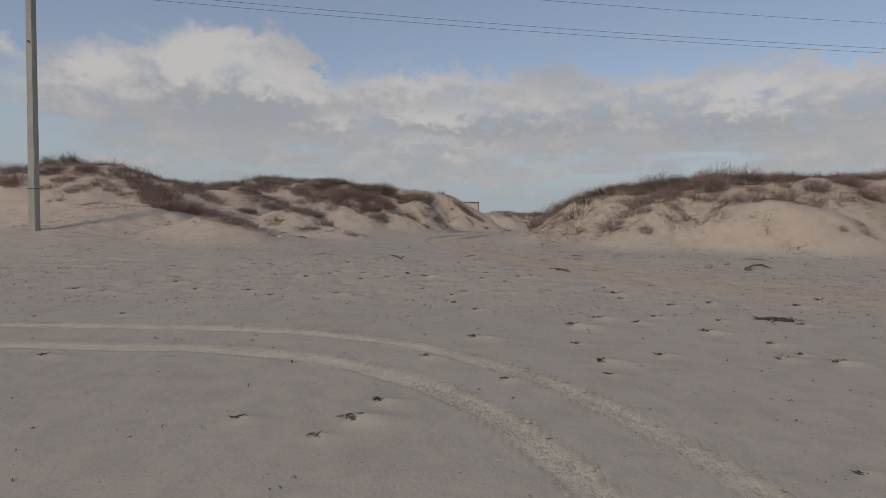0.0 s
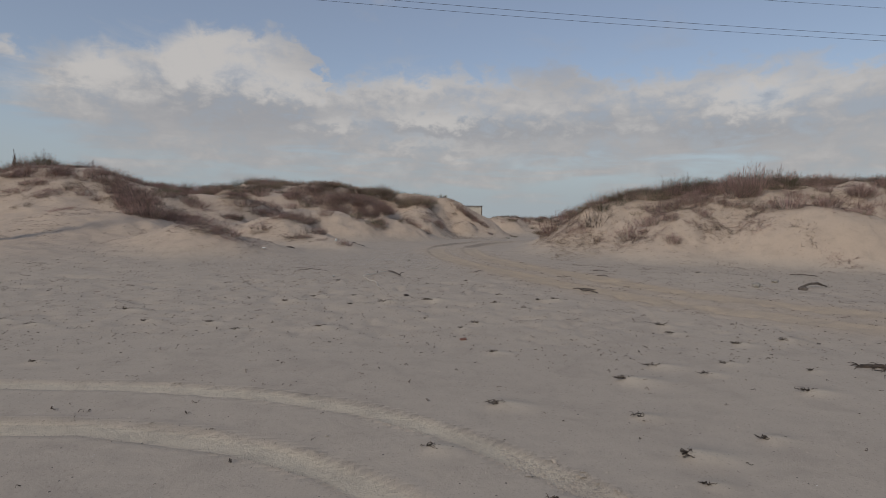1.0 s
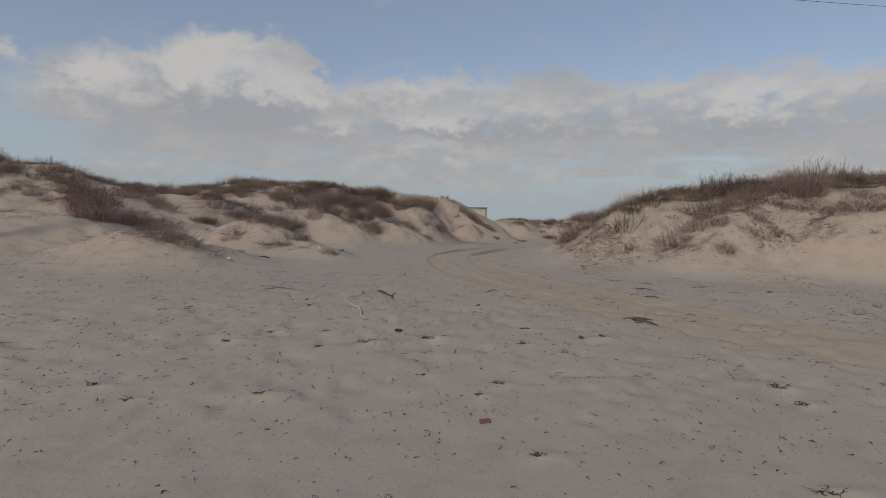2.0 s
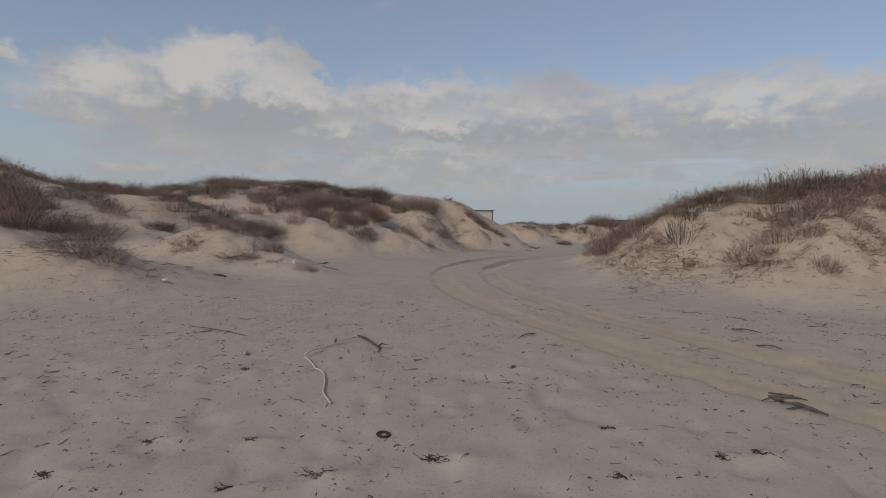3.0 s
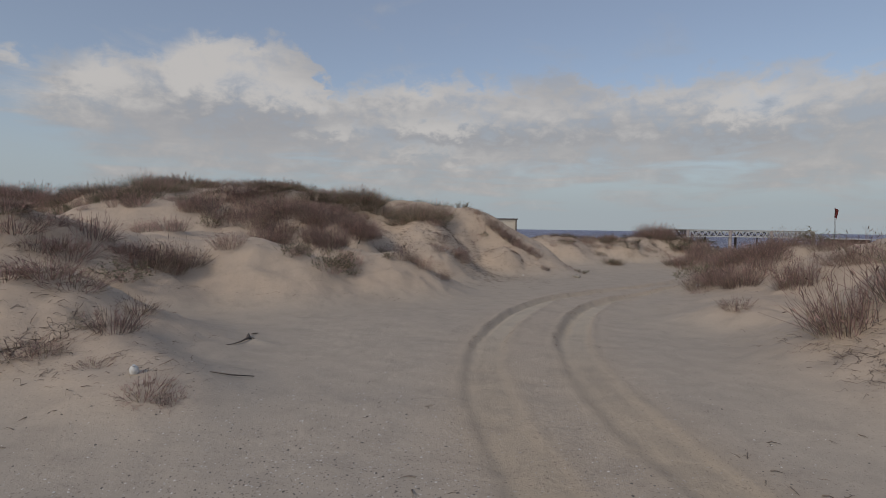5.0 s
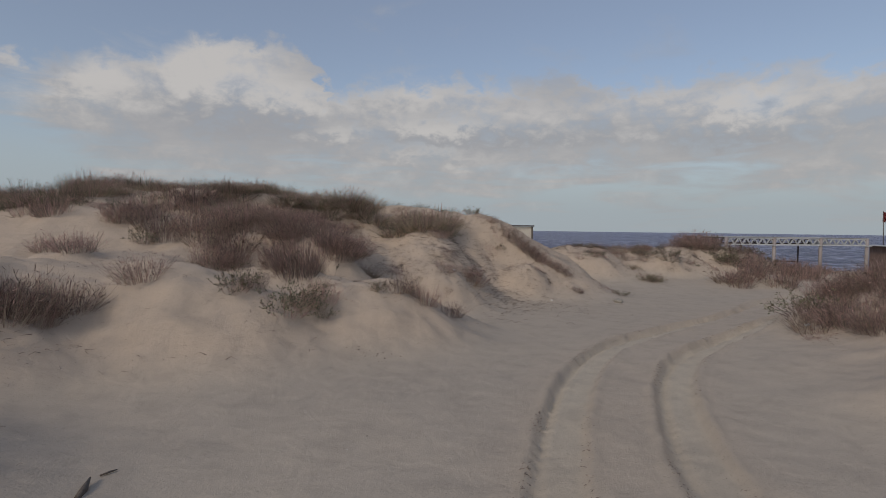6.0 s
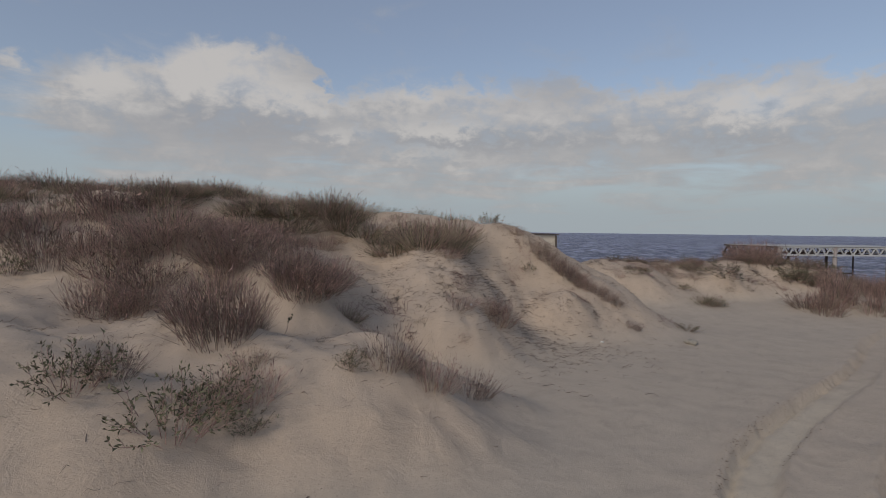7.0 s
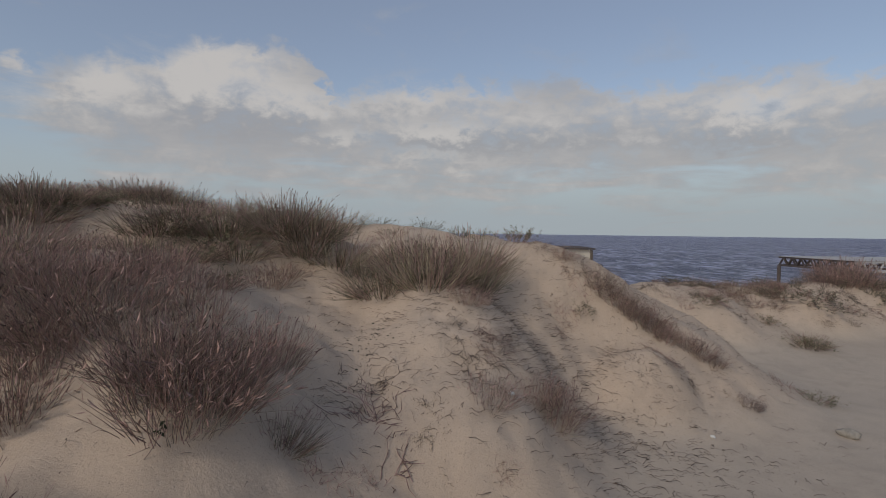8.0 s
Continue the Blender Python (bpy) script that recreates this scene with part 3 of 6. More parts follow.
def build_pavilion():
    cx, cy, turn = 17.26, 61.3, 6.8
    pav = thing("steel_pavilion", cx, cy, 0, "open pavilion frame of pale lattice steel on posts", "pavilion", turn=turn)
    there = pose(cx, cy, 0, 0, 0, turn)
    xs = [0, 3.45, 6.87, 10.35]
    y0, y1 = 0.0, 5.0
    top, deep = 3.40, 0.44

    def foot(x, y):
        p = there @ Vector((x, y, 0))
        return ground_at(p.x, p.y) - 0.5
    for y in (y0, y1):
        for xa, xb in zip(xs, xs[1:]):
            bm = bmesh.new()
            truss(bm, (xa, y), (xb, y), top, deep, 6)
            part("truss", bm, STEEL if y == y0 else DARK_STEEL, pav)
    for k, x in enumerate((xs[0], xs[-1])):
        bm = bmesh.new()
        truss(bm, (x, y0), (x, y1), top, deep, 8)
        part("truss", bm, DARK_STEEL if k == 0 else STEEL, pav)
    for x in xs[1:3]:
        bm = bmesh.new()
        bar(bm, (x, y0, top - deep), (x, y1, top - deep), 0.10)
        part("beam", bm, DARK_STEEL, pav)
    for x in xs:
        bm = bmesh.new()
        tube(bm, [(x, y0, foot(x, y0)), (x, y0, top + 0.03)], [0.115, 0.115], 12)
        col = part("column", bm, RUST_STEEL, pav, smooth_faces=True)
        bm = bmesh.new()
        box(bm, (x - 0.2, y0 - 0.2, top - deep - 0.06), (x + 0.2, y0 + 0.2, top - deep - 0.03), 0.005)
        part("cap_plate", bm, STEEL, col)
    for x in (0.0, 2.4, 4.6, 7.4, 9.4):
        bm = bmesh.new()
        bar(bm, (x, y1, foot(x, y1)), (x, y1, top - deep), 0.16 if x != 9.4 else 0.10)
        part("post", bm, DARK_STEEL, pav)
    bm = bmesh.new()
    bar(bm, (7.4, y1, 1.55), (9.4, y1, 1.55), 0.08)
    part("rail", bm, DARK_STEEL, pav)
    bm = bmesh.new()
    box(bm, (xs[0] - .1, y0 - .1, top + 0.04), (xs[-1] + .1, y1 + .1, top + 0.065), 0.01)
    part("roof_sheet", bm, ROOF, pav)


build_pavilion()


# ---- hut behind the dune crest ----
def build_hut():
    x, y = 2.80, 58.2
    z = ground_at(x, y) - 0.3
    hut = thing("beach_hut", x, y, z, "small whitewashed beach hut with flat corrugated roof", "hut")
    top = 4.03 - z
    bm = bmesh.new()
    box(bm, (-0.92, -1.0, 0), (0.92, 1.4, top - 0.1), 0.02)
    part("wall", bm, HUT_WALL, hut)
    for k in (-0.95, 0.89):
        bm = bmesh.new()
        box(bm, (k - .03, -1.06, 0), (k + .06, -0.97, top - 0.1), 0.006)
        part("corner_post", bm, WOOD, hut)
    bm = bmesh.new()
    n = 15
    for k in range(n):
        xa = -1.05 + 2.1 * k / n
        tube(bm, [(xa + 0.07, -1.2, top - 0.06), (xa + 0.07, 1.55, top - 0.03)], [0.036, 0.036], 6)
    part("roof", bm, DARK_STEEL, hut, "dark corrugated roof edge")


build_hut()


# ---- beach kiosk with a flag, beyond the pavilion ----
def build_kiosk():
    x, y = 35.4, 69.6
    z = ground_at(x, y) - 0.3
    kiosk = thing("beach_kiosk", x, y, z, "small brown beach kiosk with flat white roof", "kiosk")
    top = 2.78 - z
    bm = bmesh.new()
    box(bm, (-1.2, -0.9, 0), (1.5, 1.2, top), 0.02)
    part("wall", bm, KIOSK_WALL, kiosk)
    for k in range(5):
        bm = bmesh.new()
        xa = -1.2 + 0.54 * k
        box(bm, (xa + 0.02, -0.93, 0.1), (xa + 0.50, -0.905, top - 0.05), 0.006)
        part("plank_panel", bm, KIOSK_WALL, kiosk)
    bm = bmesh.new()
    box(bm, (-1.82, -1.2, top + 0.004), (1.9, 1.5, top + 0.09), 0.015)
    part("roof", bm, STEEL, kiosk, "flat white overhanging roof")
    pole = thing("flag_pole", 34.22, 69.4, 2.874, "thin pole with a limp dark red flag on a roof", "flag")
    bm = bmesh.new()
    tube(bm, [(0, 0, 0), (-0.06, 0, 1.5), (-0.12, 0, 2.78)], [0.035, 0.03, 0.022], 8)
    part("pole", bm, DARK_STEEL, pole, smooth_faces=True)
    bm = bmesh.new()
    cols, rows = 7, 9
    grid = []
    for i in range(cols):
        u = i / (cols - 1)
        for_col = []
        for j in range(rows):
            v = j / (rows - 1)
            sag = 0.22 * u * u
            for_col.append(bm.verts.new((-0.085 + 0.30 * u * (1 - 0.25 * v), 0.07 * math.sin(6 * u + 2 * v), 2.72 - 0.85 * v - sag)))
        grid.append(for_col)
    for i in range(cols - 1):
        for j in range(rows - 1):
            bm.faces.new((grid[i][j], grid[i + 1][j], grid[i + 1][j + 1], grid[i][j + 1]))
    bmesh.ops.solidify(bm, geom=list(bm.faces), thickness=0.008)
    part("flag", bm, FLAG, pole, "limp dark red cloth", smooth_faces=True)


build_kiosk()


# ---- far beacon on the dunes ----
def build_beacon():
    x, y = -42.0, 55.4
    z = ground_at(x, y)
    b = thing("marker_post", x, y, z - 0.2, "small distant marker post with pointed board", "marker post")
    bm = bmesh.new()
    bar(bm, (0, 0, 0), (0, 0, 8.9 - z), 0.05)
    part("post", bm, DARK_STEEL, b)
    bm = bmesh.new()
    v = [bm.verts.new(p) for p in ((-.45, -.03, 6.6 - z), (.15, -.03, 6.6 - z), (.12, -.03, 8.5 - z), (-.45, .03, 6.6 - z), (.15, .03, 6.6 - z), (.12, .03, 8.5 - z))]
    for f in ((0, 1, 2), (5, 4, 3), (0, 3, 4, 1), (1, 4, 5, 2), (2, 5, 3, 0)):
        bm.faces.new([v[i] for i in f])
    part("board", bm, DARK_STEEL, b)


build_beacon()

# ---- plants ----
class Strands:
    """Collects many thin tapered three-sided stems into one mesh."""

    def __init__(self):
        self.v, self.f, self.n = [], [], 0

    def add(self, paths, r0, r1):
        """paths: array (stems, points, 3); radii at foot and tip."""
        paths = np.asarray(paths, float)
        m, k, _ = paths.shape
        tan = np.gradient(paths, axis=1)
        tan /= np.linalg.norm(tan, axis=2, keepdims=True) + 1e-9
        ref = np.array([0.37, 0.61, 0.70])
        u = np.cross(tan, ref)
        u /= np.linalg.norm(u, axis=2, keepdims=True) + 1e-9
        w = np.cross(tan, u)
        rad = np.linspace(1, 0, k)[None, :, None] * (np.broadcast_to(np.asarray(r0), (m,))[:, None, None] - r1) + r1
        rings = np.stack([paths + rad * (u * math.cos(a) + w * math.sin(a)) for a in (0, 2.094, 4.189)], 2)   # m, k, 3, 3
        self.v.append(rings.reshape(-1, 3))
        base = self.n + (np.arange(m)[:, None, None] * k + np.arange(k - 1)[None, :, None]) * 3
        s = np.arange(3)[None, None]
        q = np.stack([base + s, base + (s + 1) % 3, base + 3 + (s + 1) % 3, base + 3 + s], -1)
        self.f.append(q.reshape(-1, 4))
        self.n += m * k * 3
        return self

    def blades(self, foot, along, side, width):
        """Small bent leaves: two quads each, folded along the middle."""
        foot, along, side = (np.asarray(a, float) for a in (foot, along, side))
        m = len(foot)
        up = np.cross(along, side)
        up /= np.linalg.norm(up, axis=1, keepdims=True) + 1e-9
        mid = foot + 0.5 * along - 0.12 * up * np.linalg.norm(along, axis=1, keepdims=True)
        tip = foot + along
        w = side * np.asarray(width)[:, None]
        self.v.append(np.stack([foot, mid + w, tip, mid - w, foot + 0.5 * along], 1).reshape(-1, 3))
        b = self.n + 5 * np.arange(m)[:, None]
        self.f.append(np.concatenate([b + np.array([0, 1, 2, 4]), b + np.array([0, 4, 2, 3])], 0))
        self.n += 5 * m
        return self

    def mesh(self, name, mat):
        v, f = np.vstack(self.v), np.vstack(self.f)
        me = bpy.data.meshes.new(name)
        me.vertices.add(len(v))
        me.vertices.foreach_set("co", v.ravel())
        me.loops.add(f.size)
        me.polygons.add(len(f))
        me.polygons.foreach_set("loop_start", np.arange(0, f.size, 4))
        me.loops.foreach_set("vertex_index", f.ravel())
        me.update(calc_edges=True)
        me.materials.append(mat)
        return me


def unit(a):
    return a / (np.linalg.norm(a, axis=-1, keepdims=True) + 1e-9)


def fan(rng, n, spread, foot, lean, length, droop, jitter, points=3):
    """Stems that rise from a small foot and fan out: paths (n, points, 3) in a unit dome."""
    a = rng.uniform(0, 2 * math.pi, n)
    r = np.sqrt(rng.random(n))
    out = np.stack([np.cos(a), np.sin(a)], 1)
    tilt = spread * r ** 0.85 + rng.normal(0, jitter, n)
    ln = rng.uniform(*length, n) * (1 - 0.15 * r)
    d = np.concatenate([out * np.sin(tilt)[:, None], np.cos(tilt)[:, None]], 1)
    d[:, 0] += lean
    base = np.concatenate([out * (foot * r)[:, None], np.full((n, 1), -0.06)], 1)
    s = np.linspace(0, 1, points)
    side = unit(np.cross(d, [0.2, 0.3, 1.0])) * rng.normal(0, jitter, n)[:, None]
    p = base[:, None] + (d * ln[:, None])[:, None] * s[None, :, None] + side[:, None] * (s * (1 - s))[None, :, None]
    p[:, :, 2] -= (droop * r * ln)[:, None] * s[None] ** 2.2
    return p


def twigs(rng, stems, per, size, low=0.25, spread=0.8):
    """Short side shoots along the stems: paths (n, 2, 3)."""
    m, k, _ = stems.shape
    i = np.repeat(np.arange(m), per)
    s = rng.uniform(low, 1.0, len(i)) * (k - 1)
    j = np.minimum(s.astype(int), k - 2)
    q = (s - j)[:, None]
    p = stems[i, j] * (1 - q) + stems[i, j + 1] * q
    d = unit(unit(stems[i, j + 1] - stems[i, j]) + spread * unit(rng.normal(0, 1, (len(i), 3))))
    return np.stack([p, p + d * rng.uniform(*size, len(i))[:, None]], 1)


PROTO = {}


def plant(kind, name, label, category, parts):
    ob = thing(name, 0, 0, -50, label, category, group=name + "s on the dunes")
    for pname, me, plabel in parts:
        o = new(pname, me)
        o.parent = ob
        tagged(o, plabel, kind="stuff")
    PROTO.setdefault(kind, []).append(ob)


def make_plants():
    for kind, first, count, n, low_n, per, r0 in (("A", 100, 4, 175, 54, 2, 0.0038), ("F", 150, 4, 112, 46, 2, 0.0058)):
        for k in range(count):
            rng = np.random.default_rng(first + k)
            st = fan(rng, n, 0.31 + 0.06 * k, 0.46, -0.02 + 0.08 * (k % 2), (0.55, 1.05), 0.05, 0.13 if kind == "A" else 0.22, 3 if kind == "A" else 2)
            st[:, :, 2] *= (0.78 + 0.55 * rough(st[:, 0, 0] * 10 + 40 * k, st[:, 0, 1] * 10, 60 + k, 2.2))[:, None]
            low = fan(rng, low_n, 0.85, 0.44, 0.0, (0.30, 0.62), 0.16, 0.2, 2)
            tw = twigs(rng, st[::2], 1, (0.07, 0.19), 0.25, 0.75)
            tl = twigs(rng, low[::2], 1, (0.06, 0.14), 0.3, 0.9)
            pale = rng.random(n) < 0.36
            bit = twigs(rng, st, 1, (0.06, 0.16) if kind == "A" else (0.08, 0.19), 0.2, 0.7)
            bd = bit[:, 1] - bit[:, 0]
            bs = unit(np.cross(bd, rng.normal(0, 1, bd.shape)))
            a = Strands().add(st[~pale], rng.uniform(0.75 * r0, 1.3 * r0, (~pale).sum()), 0.35 * r0).mesh("stem_mass", SHRUB_A)
            b = Strands().add(np.concatenate([tw, tl]), 0.7 * r0, 0.35 * r0).blades(bit[:, 0], bd, bs, rng.uniform(0.0025, 0.005, len(bd))).mesh("twig_mass", DARK_TWIG if k == 3 else SHRUB_A)
            c = Strands().add(low, 0.9 * r0, 0.35 * r0).add(st[pale], 1.0 * r0, 0.35 * r0).mesh("outer_growth", STRAW if k % 2 else TWIG)
            plant(kind, "dry_shrub", "dense brown leafless shrub of upright stems rooted in sand", "shrub",
                  [("stem_mass", a, ""), ("twig_mass", b, ""), ("outer_growth", c, "paler greyish outer stems")])
    for k in range(3):
        rng = np.random.default_rng(200 + k)
        st = fan(rng, 40, 0.75, 0.36, 0.0, (0.5, 1.0), 0.06, 0.2)
        tw = twigs(rng, st, 3, (0.12, 0.25), 0.2, 0.7)
        leaf = twigs(rng, np.concatenate([st[:, 1:], tw]), 4, (0.05, 0.11), 0.1, 0.9)
        d = leaf[:, 1] - leaf[:, 0]
        side = unit(np.cross(d, rng.normal(0, 1, d.shape)))
        a = Strands().add(st, 0.007, 0.003).add(tw, 0.004, 0.002).mesh("stems", SHRUB_A)
        b = Strands().blades(leaf[:, 0], d, side, rng.uniform(0.009, 0.018, len(d))).mesh("leaves", SHRUB_B)
        plant("B", "grey_green_shrub", "low grey-green shrub with small leaves on bare sand", "shrub",
              [("woody_frame", a, ""), ("foliage", b, "dull grey-green leaves")])
    for k in range(3):
        rng = np.random.default_rng(300 + k)
        st = fan(rng, 210, 0.58, 0.46, 0.05, (0.45, 0.98), 0.08, 0.24, 2)
        dark = fan(rng, 70, 0.85, 0.46, 0.05, (0.30, 0.66), 0.14, 0.2, 2)
        tall = fan(rng, 9, 0.42, 0.35, 0.08, (0.80, 1.10), 0.05, 0.12)
        head = twigs(rng, tall, 4, (0.04, 0.09), 0.75, 0.6)
        a = Strands().add(st[:140], 0.0056, 0.002).mesh("blades", GRASS)
        b = Strands().add(dark, 0.0055, 0.0018).add(twigs(rng, dark, 1, (0.06, 0.16), 0.3, 0.8), 0.004, 0.0015).mesh("inner_blades", SHRUB_B)
        c = Strands().add(tall, 0.0034, 0.0014).add(head, 0.005, 0.0025).add(st[140:], 0.0054, 0.002).mesh("seed_stalks", SHRUB_A)
        plant("C", "grass_tuft", "dense olive-brown grass tuft on a dune crest", "grass",
              [("blade_mass", a, ""), ("inner_growth", b, "olive-grey inner blades"), ("stalk_growth", c, "thin brown seed stalks")])
    for k in range(4):
        rng = np.random.default_rng(400 + k)
        n = 44
        a = rng.uniform(0, 2 * math.pi, n)
        r = 0.42 * np.sqrt(rng.random(n))
        p0 = np.stack([r * np.cos(a), r * np.sin(a), np.full(n, 0.015)], 1)
        head = rng.uniform(0, 2 * math.pi, n)
        pts = [p0]
        for q in range(4):
            head = head + rng.normal(0, 0.55, n)
            stepd = rng.uniform(0.05, 0.13, n)
            nxt = pts[-1] + np.stack([stepd * np.cos(head), stepd * np.sin(head), rng.normal(0.004, 0.022, n)], 1)
            nxt[:, 2] = np.clip(nxt[:, 2], -0.02, 0.13)
            pts.append(nxt)
        run = np.stack(pts, 1)
        up = fan(rng, 30, 1.0, 0.36, 0.0, (0.15, 0.42), 0.1, 0.25)
        tw = twigs(rng, run, 2, (0.04, 0.10), 0.1, 0.9)
        m1 = Strands().add(run, rng.uniform(0.003, 0.0058, n), 0.002).mesh("runners", (DARK_TWIG, TWIG, SHRUB_A, STRAW)[k])
        m2 = Strands().add(tw, 0.0045, 0.002).add(up, 0.005, 0.002).add(twigs(rng, up, 1, (0.05, 0.14), 0.2, 0.8), 0.004, 0.002).mesh("shoots", DARK_TWIG if k % 2 else SHRUB_A)
        plant("D", "trailing_plant", "flat tangle of dead trailing stems on sand", "plant",
              [("runner_mat", m1, "pale dry runners"), ("shoot_mat", m2, "")])


def light_tufts():
    """Small open tufts for the crest fringe: meshes only."""
    out = []
    for k in range(6):
        rng = np.random.default_rng(500 + k)
        st = fan(rng, 52, 0.60, 0.45, 0.03, (0.40, 1.05), 0.05, 0.22, 2)
        low = fan(rng, 22, 1.0, 0.45, 0.0, (0.30, 0.60), 0.1, 0.25, 2)
        tw = twigs(rng, st, 1, (0.08, 0.22), 0.3, 0.8)
        bit = twigs(rng, st, 1, (0.10, 0.22), 0.4, 0.7)
        bd = bit[:, 1] - bit[:, 0]
        bs = unit(np.cross(bd, rng.normal(0, 1, bd.shape)))
        out.append([Strands().add(st, 0.0060, 0.0025).blades(bit[:, 0], bd, bs, rng.uniform(0.004, 0.008, len(bd))).mesh("stems", (SHRUB_A, SHRUB_B, DARK_TWIG, SHRUB_A, SHRUB_B, SHRUB_A)[k]),
                    Strands().add(np.concatenate([low, tw]), 0.0055, 0.0025).mesh("twigs", (STRAW, DARK_TWIG, TWIG)[k % 3])])
    return out


make_plants()
LIGHT = light_tufts()
GROW = random.Random(7)


def slope_at(x, y, e=0.35):
    zx = ground_soft(x + e, y) - ground_soft(x - e, y)
    zy = ground_soft(x, y + e) - ground_soft(x, y - e)
    return Vector((-zx / (2 * e), -zy / (2 * e), 1)).normalized()


def ground_soft(x, y):
    return float(height(np.array([x]), np.array([y]), False)[0])


USED = {}


def grow(kind, x, y, w, h):
    """One plant of that kind, about w wide and h high."""
    if kind == "A" and not (33 < y < 48 and -10 < x < 12) and not y > 55:
        kind = "F"
    k = GROW.randrange(len(PROTO[kind]))
    proto = PROTO[kind][k]
    up = slope_at(x, y)
    share = {"A": 0.35, "F": 0.35, "B": 0.4, "C": 0.3, "D": 1.0}[kind]
    up = Vector((0, 0, 1)).lerp(up, share).normalized()
    turn = up.to_track_quat("Z", "Y").to_matrix().to_4x4() @ pose(0, 0, 0, 0, 0, GROW.uniform(0, 360))
    wide = {"A": 0.95, "F": 1.0, "B": 1.02, "C": 1.2, "D": 1.1}[kind] * w
    tall = {"A": 1.05, "F": 1.1, "B": 1.18, "C": 1.0, "D": 0.75}[kind] * h
    if kind == "D":
        tall = max(0.25, 0.5 * w)
    m = Matrix.Translation((x, y, ground_soft(x, y) - 0.02)) @ turn @ Matrix.Diagonal((wide, wide * GROW.uniform(0.85, 1.1), tall, 1))
    if kind == "F" and (x < -12.3 or x > 12.6):      # far scrub runs together: joined
        for part_of in proto.children:
            gather(part_of.data, np.array(m))
        return None
    if proto not in USED:
        USED[proto] = 1
        proto.matrix_basis = m
        return proto
    return copy_thing(proto, m @ Matrix.Diagonal((1 / proto.scale[0], 1 / proto.scale[1], 1 / proto.scale[2], 1)))


FRINGE = {}                      # material name -> loose geometry of the crest fringe


def gather(me, m):
    """Adds a mesh, placed by the matrix m, to the joined growth."""
    v = np.empty(len(me.vertices) * 3)
    me.vertices.foreach_get("co", v)
    f = np.empty(len(me.polygons) * 4, int)
    me.loops.foreach_get("vertex_index", f)
    FRINGE.setdefault(me.materials[0].name, []).append((v.reshape(-1, 3) @ m[:3, :3].T + m[:3, 3], f.reshape(-1, 4)))


def place_of(kind, x, y, w, h):
    up = Vector((0, 0, 1)).lerp(slope_at(x, y), 0.3).normalized()
    turn = up.to_track_quat("Z", "Y").to_matrix().to_4x4() @ pose(0, 0, 0, 0, 0, GROW.uniform(0, 360))
    return Matrix.Translation((x, y, ground_soft(x, y) - 0.02)) @ turn @ Matrix.Diagonal((0.85 * w, 0.85 * w, h, 1))


def ridge(x0, x1, y0, y1, step, w, h, seed, back=-0.25, wide=0.5):
    """A fringe of tufts along a dune crest, too many to count: joined."""
    r = random.Random(seed)
    ys = np.linspace(y0, y1, 60)
    x = x0
    while x < x1:
        z = height(np.full(60, x), ys, False)
        y = float(ys[int(np.argmax(z))]) + r.gauss(back, wide)
        s = r.uniform(0.55, 1.3)
        patch = 1 + 1.4 * float(rough(np.array([x]), np.array([y]), 70, 2.4)[0])
        if patch < 0.72:
            x += 0.5 * step
            continue
        m = np.array(place_of("F", x + r.uniform(-0.3, 0.3), y, w * s, h * patch ** 1.5 * r.uniform(0.6, 1.2)))
        for me in r.choice(LIGHT):
            gather(me, m)
        x += step * r.uniform(0.6, 1.4)


def build_fringe():
    names = {"brown_dry_stems": ("dune_scrub", "fringe of brown dry scrub over the far dunes and crests"), "straw_stems": ("dune_grass", "fringe of straw-coloured grass over the far dunes and crests"),
             "dead_grey_twigs": ("dead_growth", "grey dead growth over the far dunes and crests"), "dark_dead_twigs": ("dark_scrub", "dark dead scrub over the far dunes and crests"), "olive_straw_blades": ("olive_grass", "olive grass over the far dunes and crests"), "grey_green_stems": ("low_scrub", "olive-grey low scrub over the far dunes and crests")}
    for mat, pieces in FRINGE.items():
        st = Strands()
        for v, f in pieces:
            st.v.append(v)
            st.f.append(f + st.n)
            st.n += len(v)
        name, label = names[mat]
        tagged(new(name, st.mesh(name, bpy.data.materials[mat])), label, "scrub", kind="stuff")


def thicket(kind, x, y, w, h):
    """Broad growth stands as several plants side by side."""
    top = 0.95 if kind in "AC" else 1.0
    n = max(1, round((w / top) ** 1.25))
    if n == 1:
        return grow(kind, x, y, w, h)
    for k in range(n):
        a, q = GROW.uniform(0, 2 * math.pi), math.sqrt(GROW.random())
        s = GROW.uniform(0.75, 1.15)
        grow(kind, x + 0.36 * w * q * math.cos(a), y + 0.30 * w * q * math.sin(a), top * s * 1.15, h * GROW.uniform(0.55, 1.08))


for place in (
        (12.38, 55.7, 2.59, 0.87), (8.2, 38.24, 1.6, 0.55), (7.34, 38.13, 1.07, 0.73), (9.24, 38.64, 1.1, 0.6), (7.93, 36.89, 1.08, 0.72),
        (-15.97, 30.49, 2.29, 1.35), (-14.08, 27.48, 1.41, 0.88), (-13.64, 28.2, 2.03, 0.83), (-24.71, 45.45, 2.19, 1.17), (-22.86, 45.4, 2.18, 1.02),
        (-21.32, 45.86, 2.21, 1.03), (-19.17, 45.29, 2.18, 1.02), (8.6, 38.5, 1.7, 0.62), (9.5, 39.2, 1.4, 0.66), (11.95, 28.86, 1.53, 0.86),
        (12.56, 28.14, 1.65, 0.95), (13.27, 27.67, 1.43, 0.93), (7.68, 25.12, 1.22, 0.64), (8.6, 25.29, 1.23, 0.61), (9.42, 25.7, 1.26, 0.66),):
    thicket('A', *place)
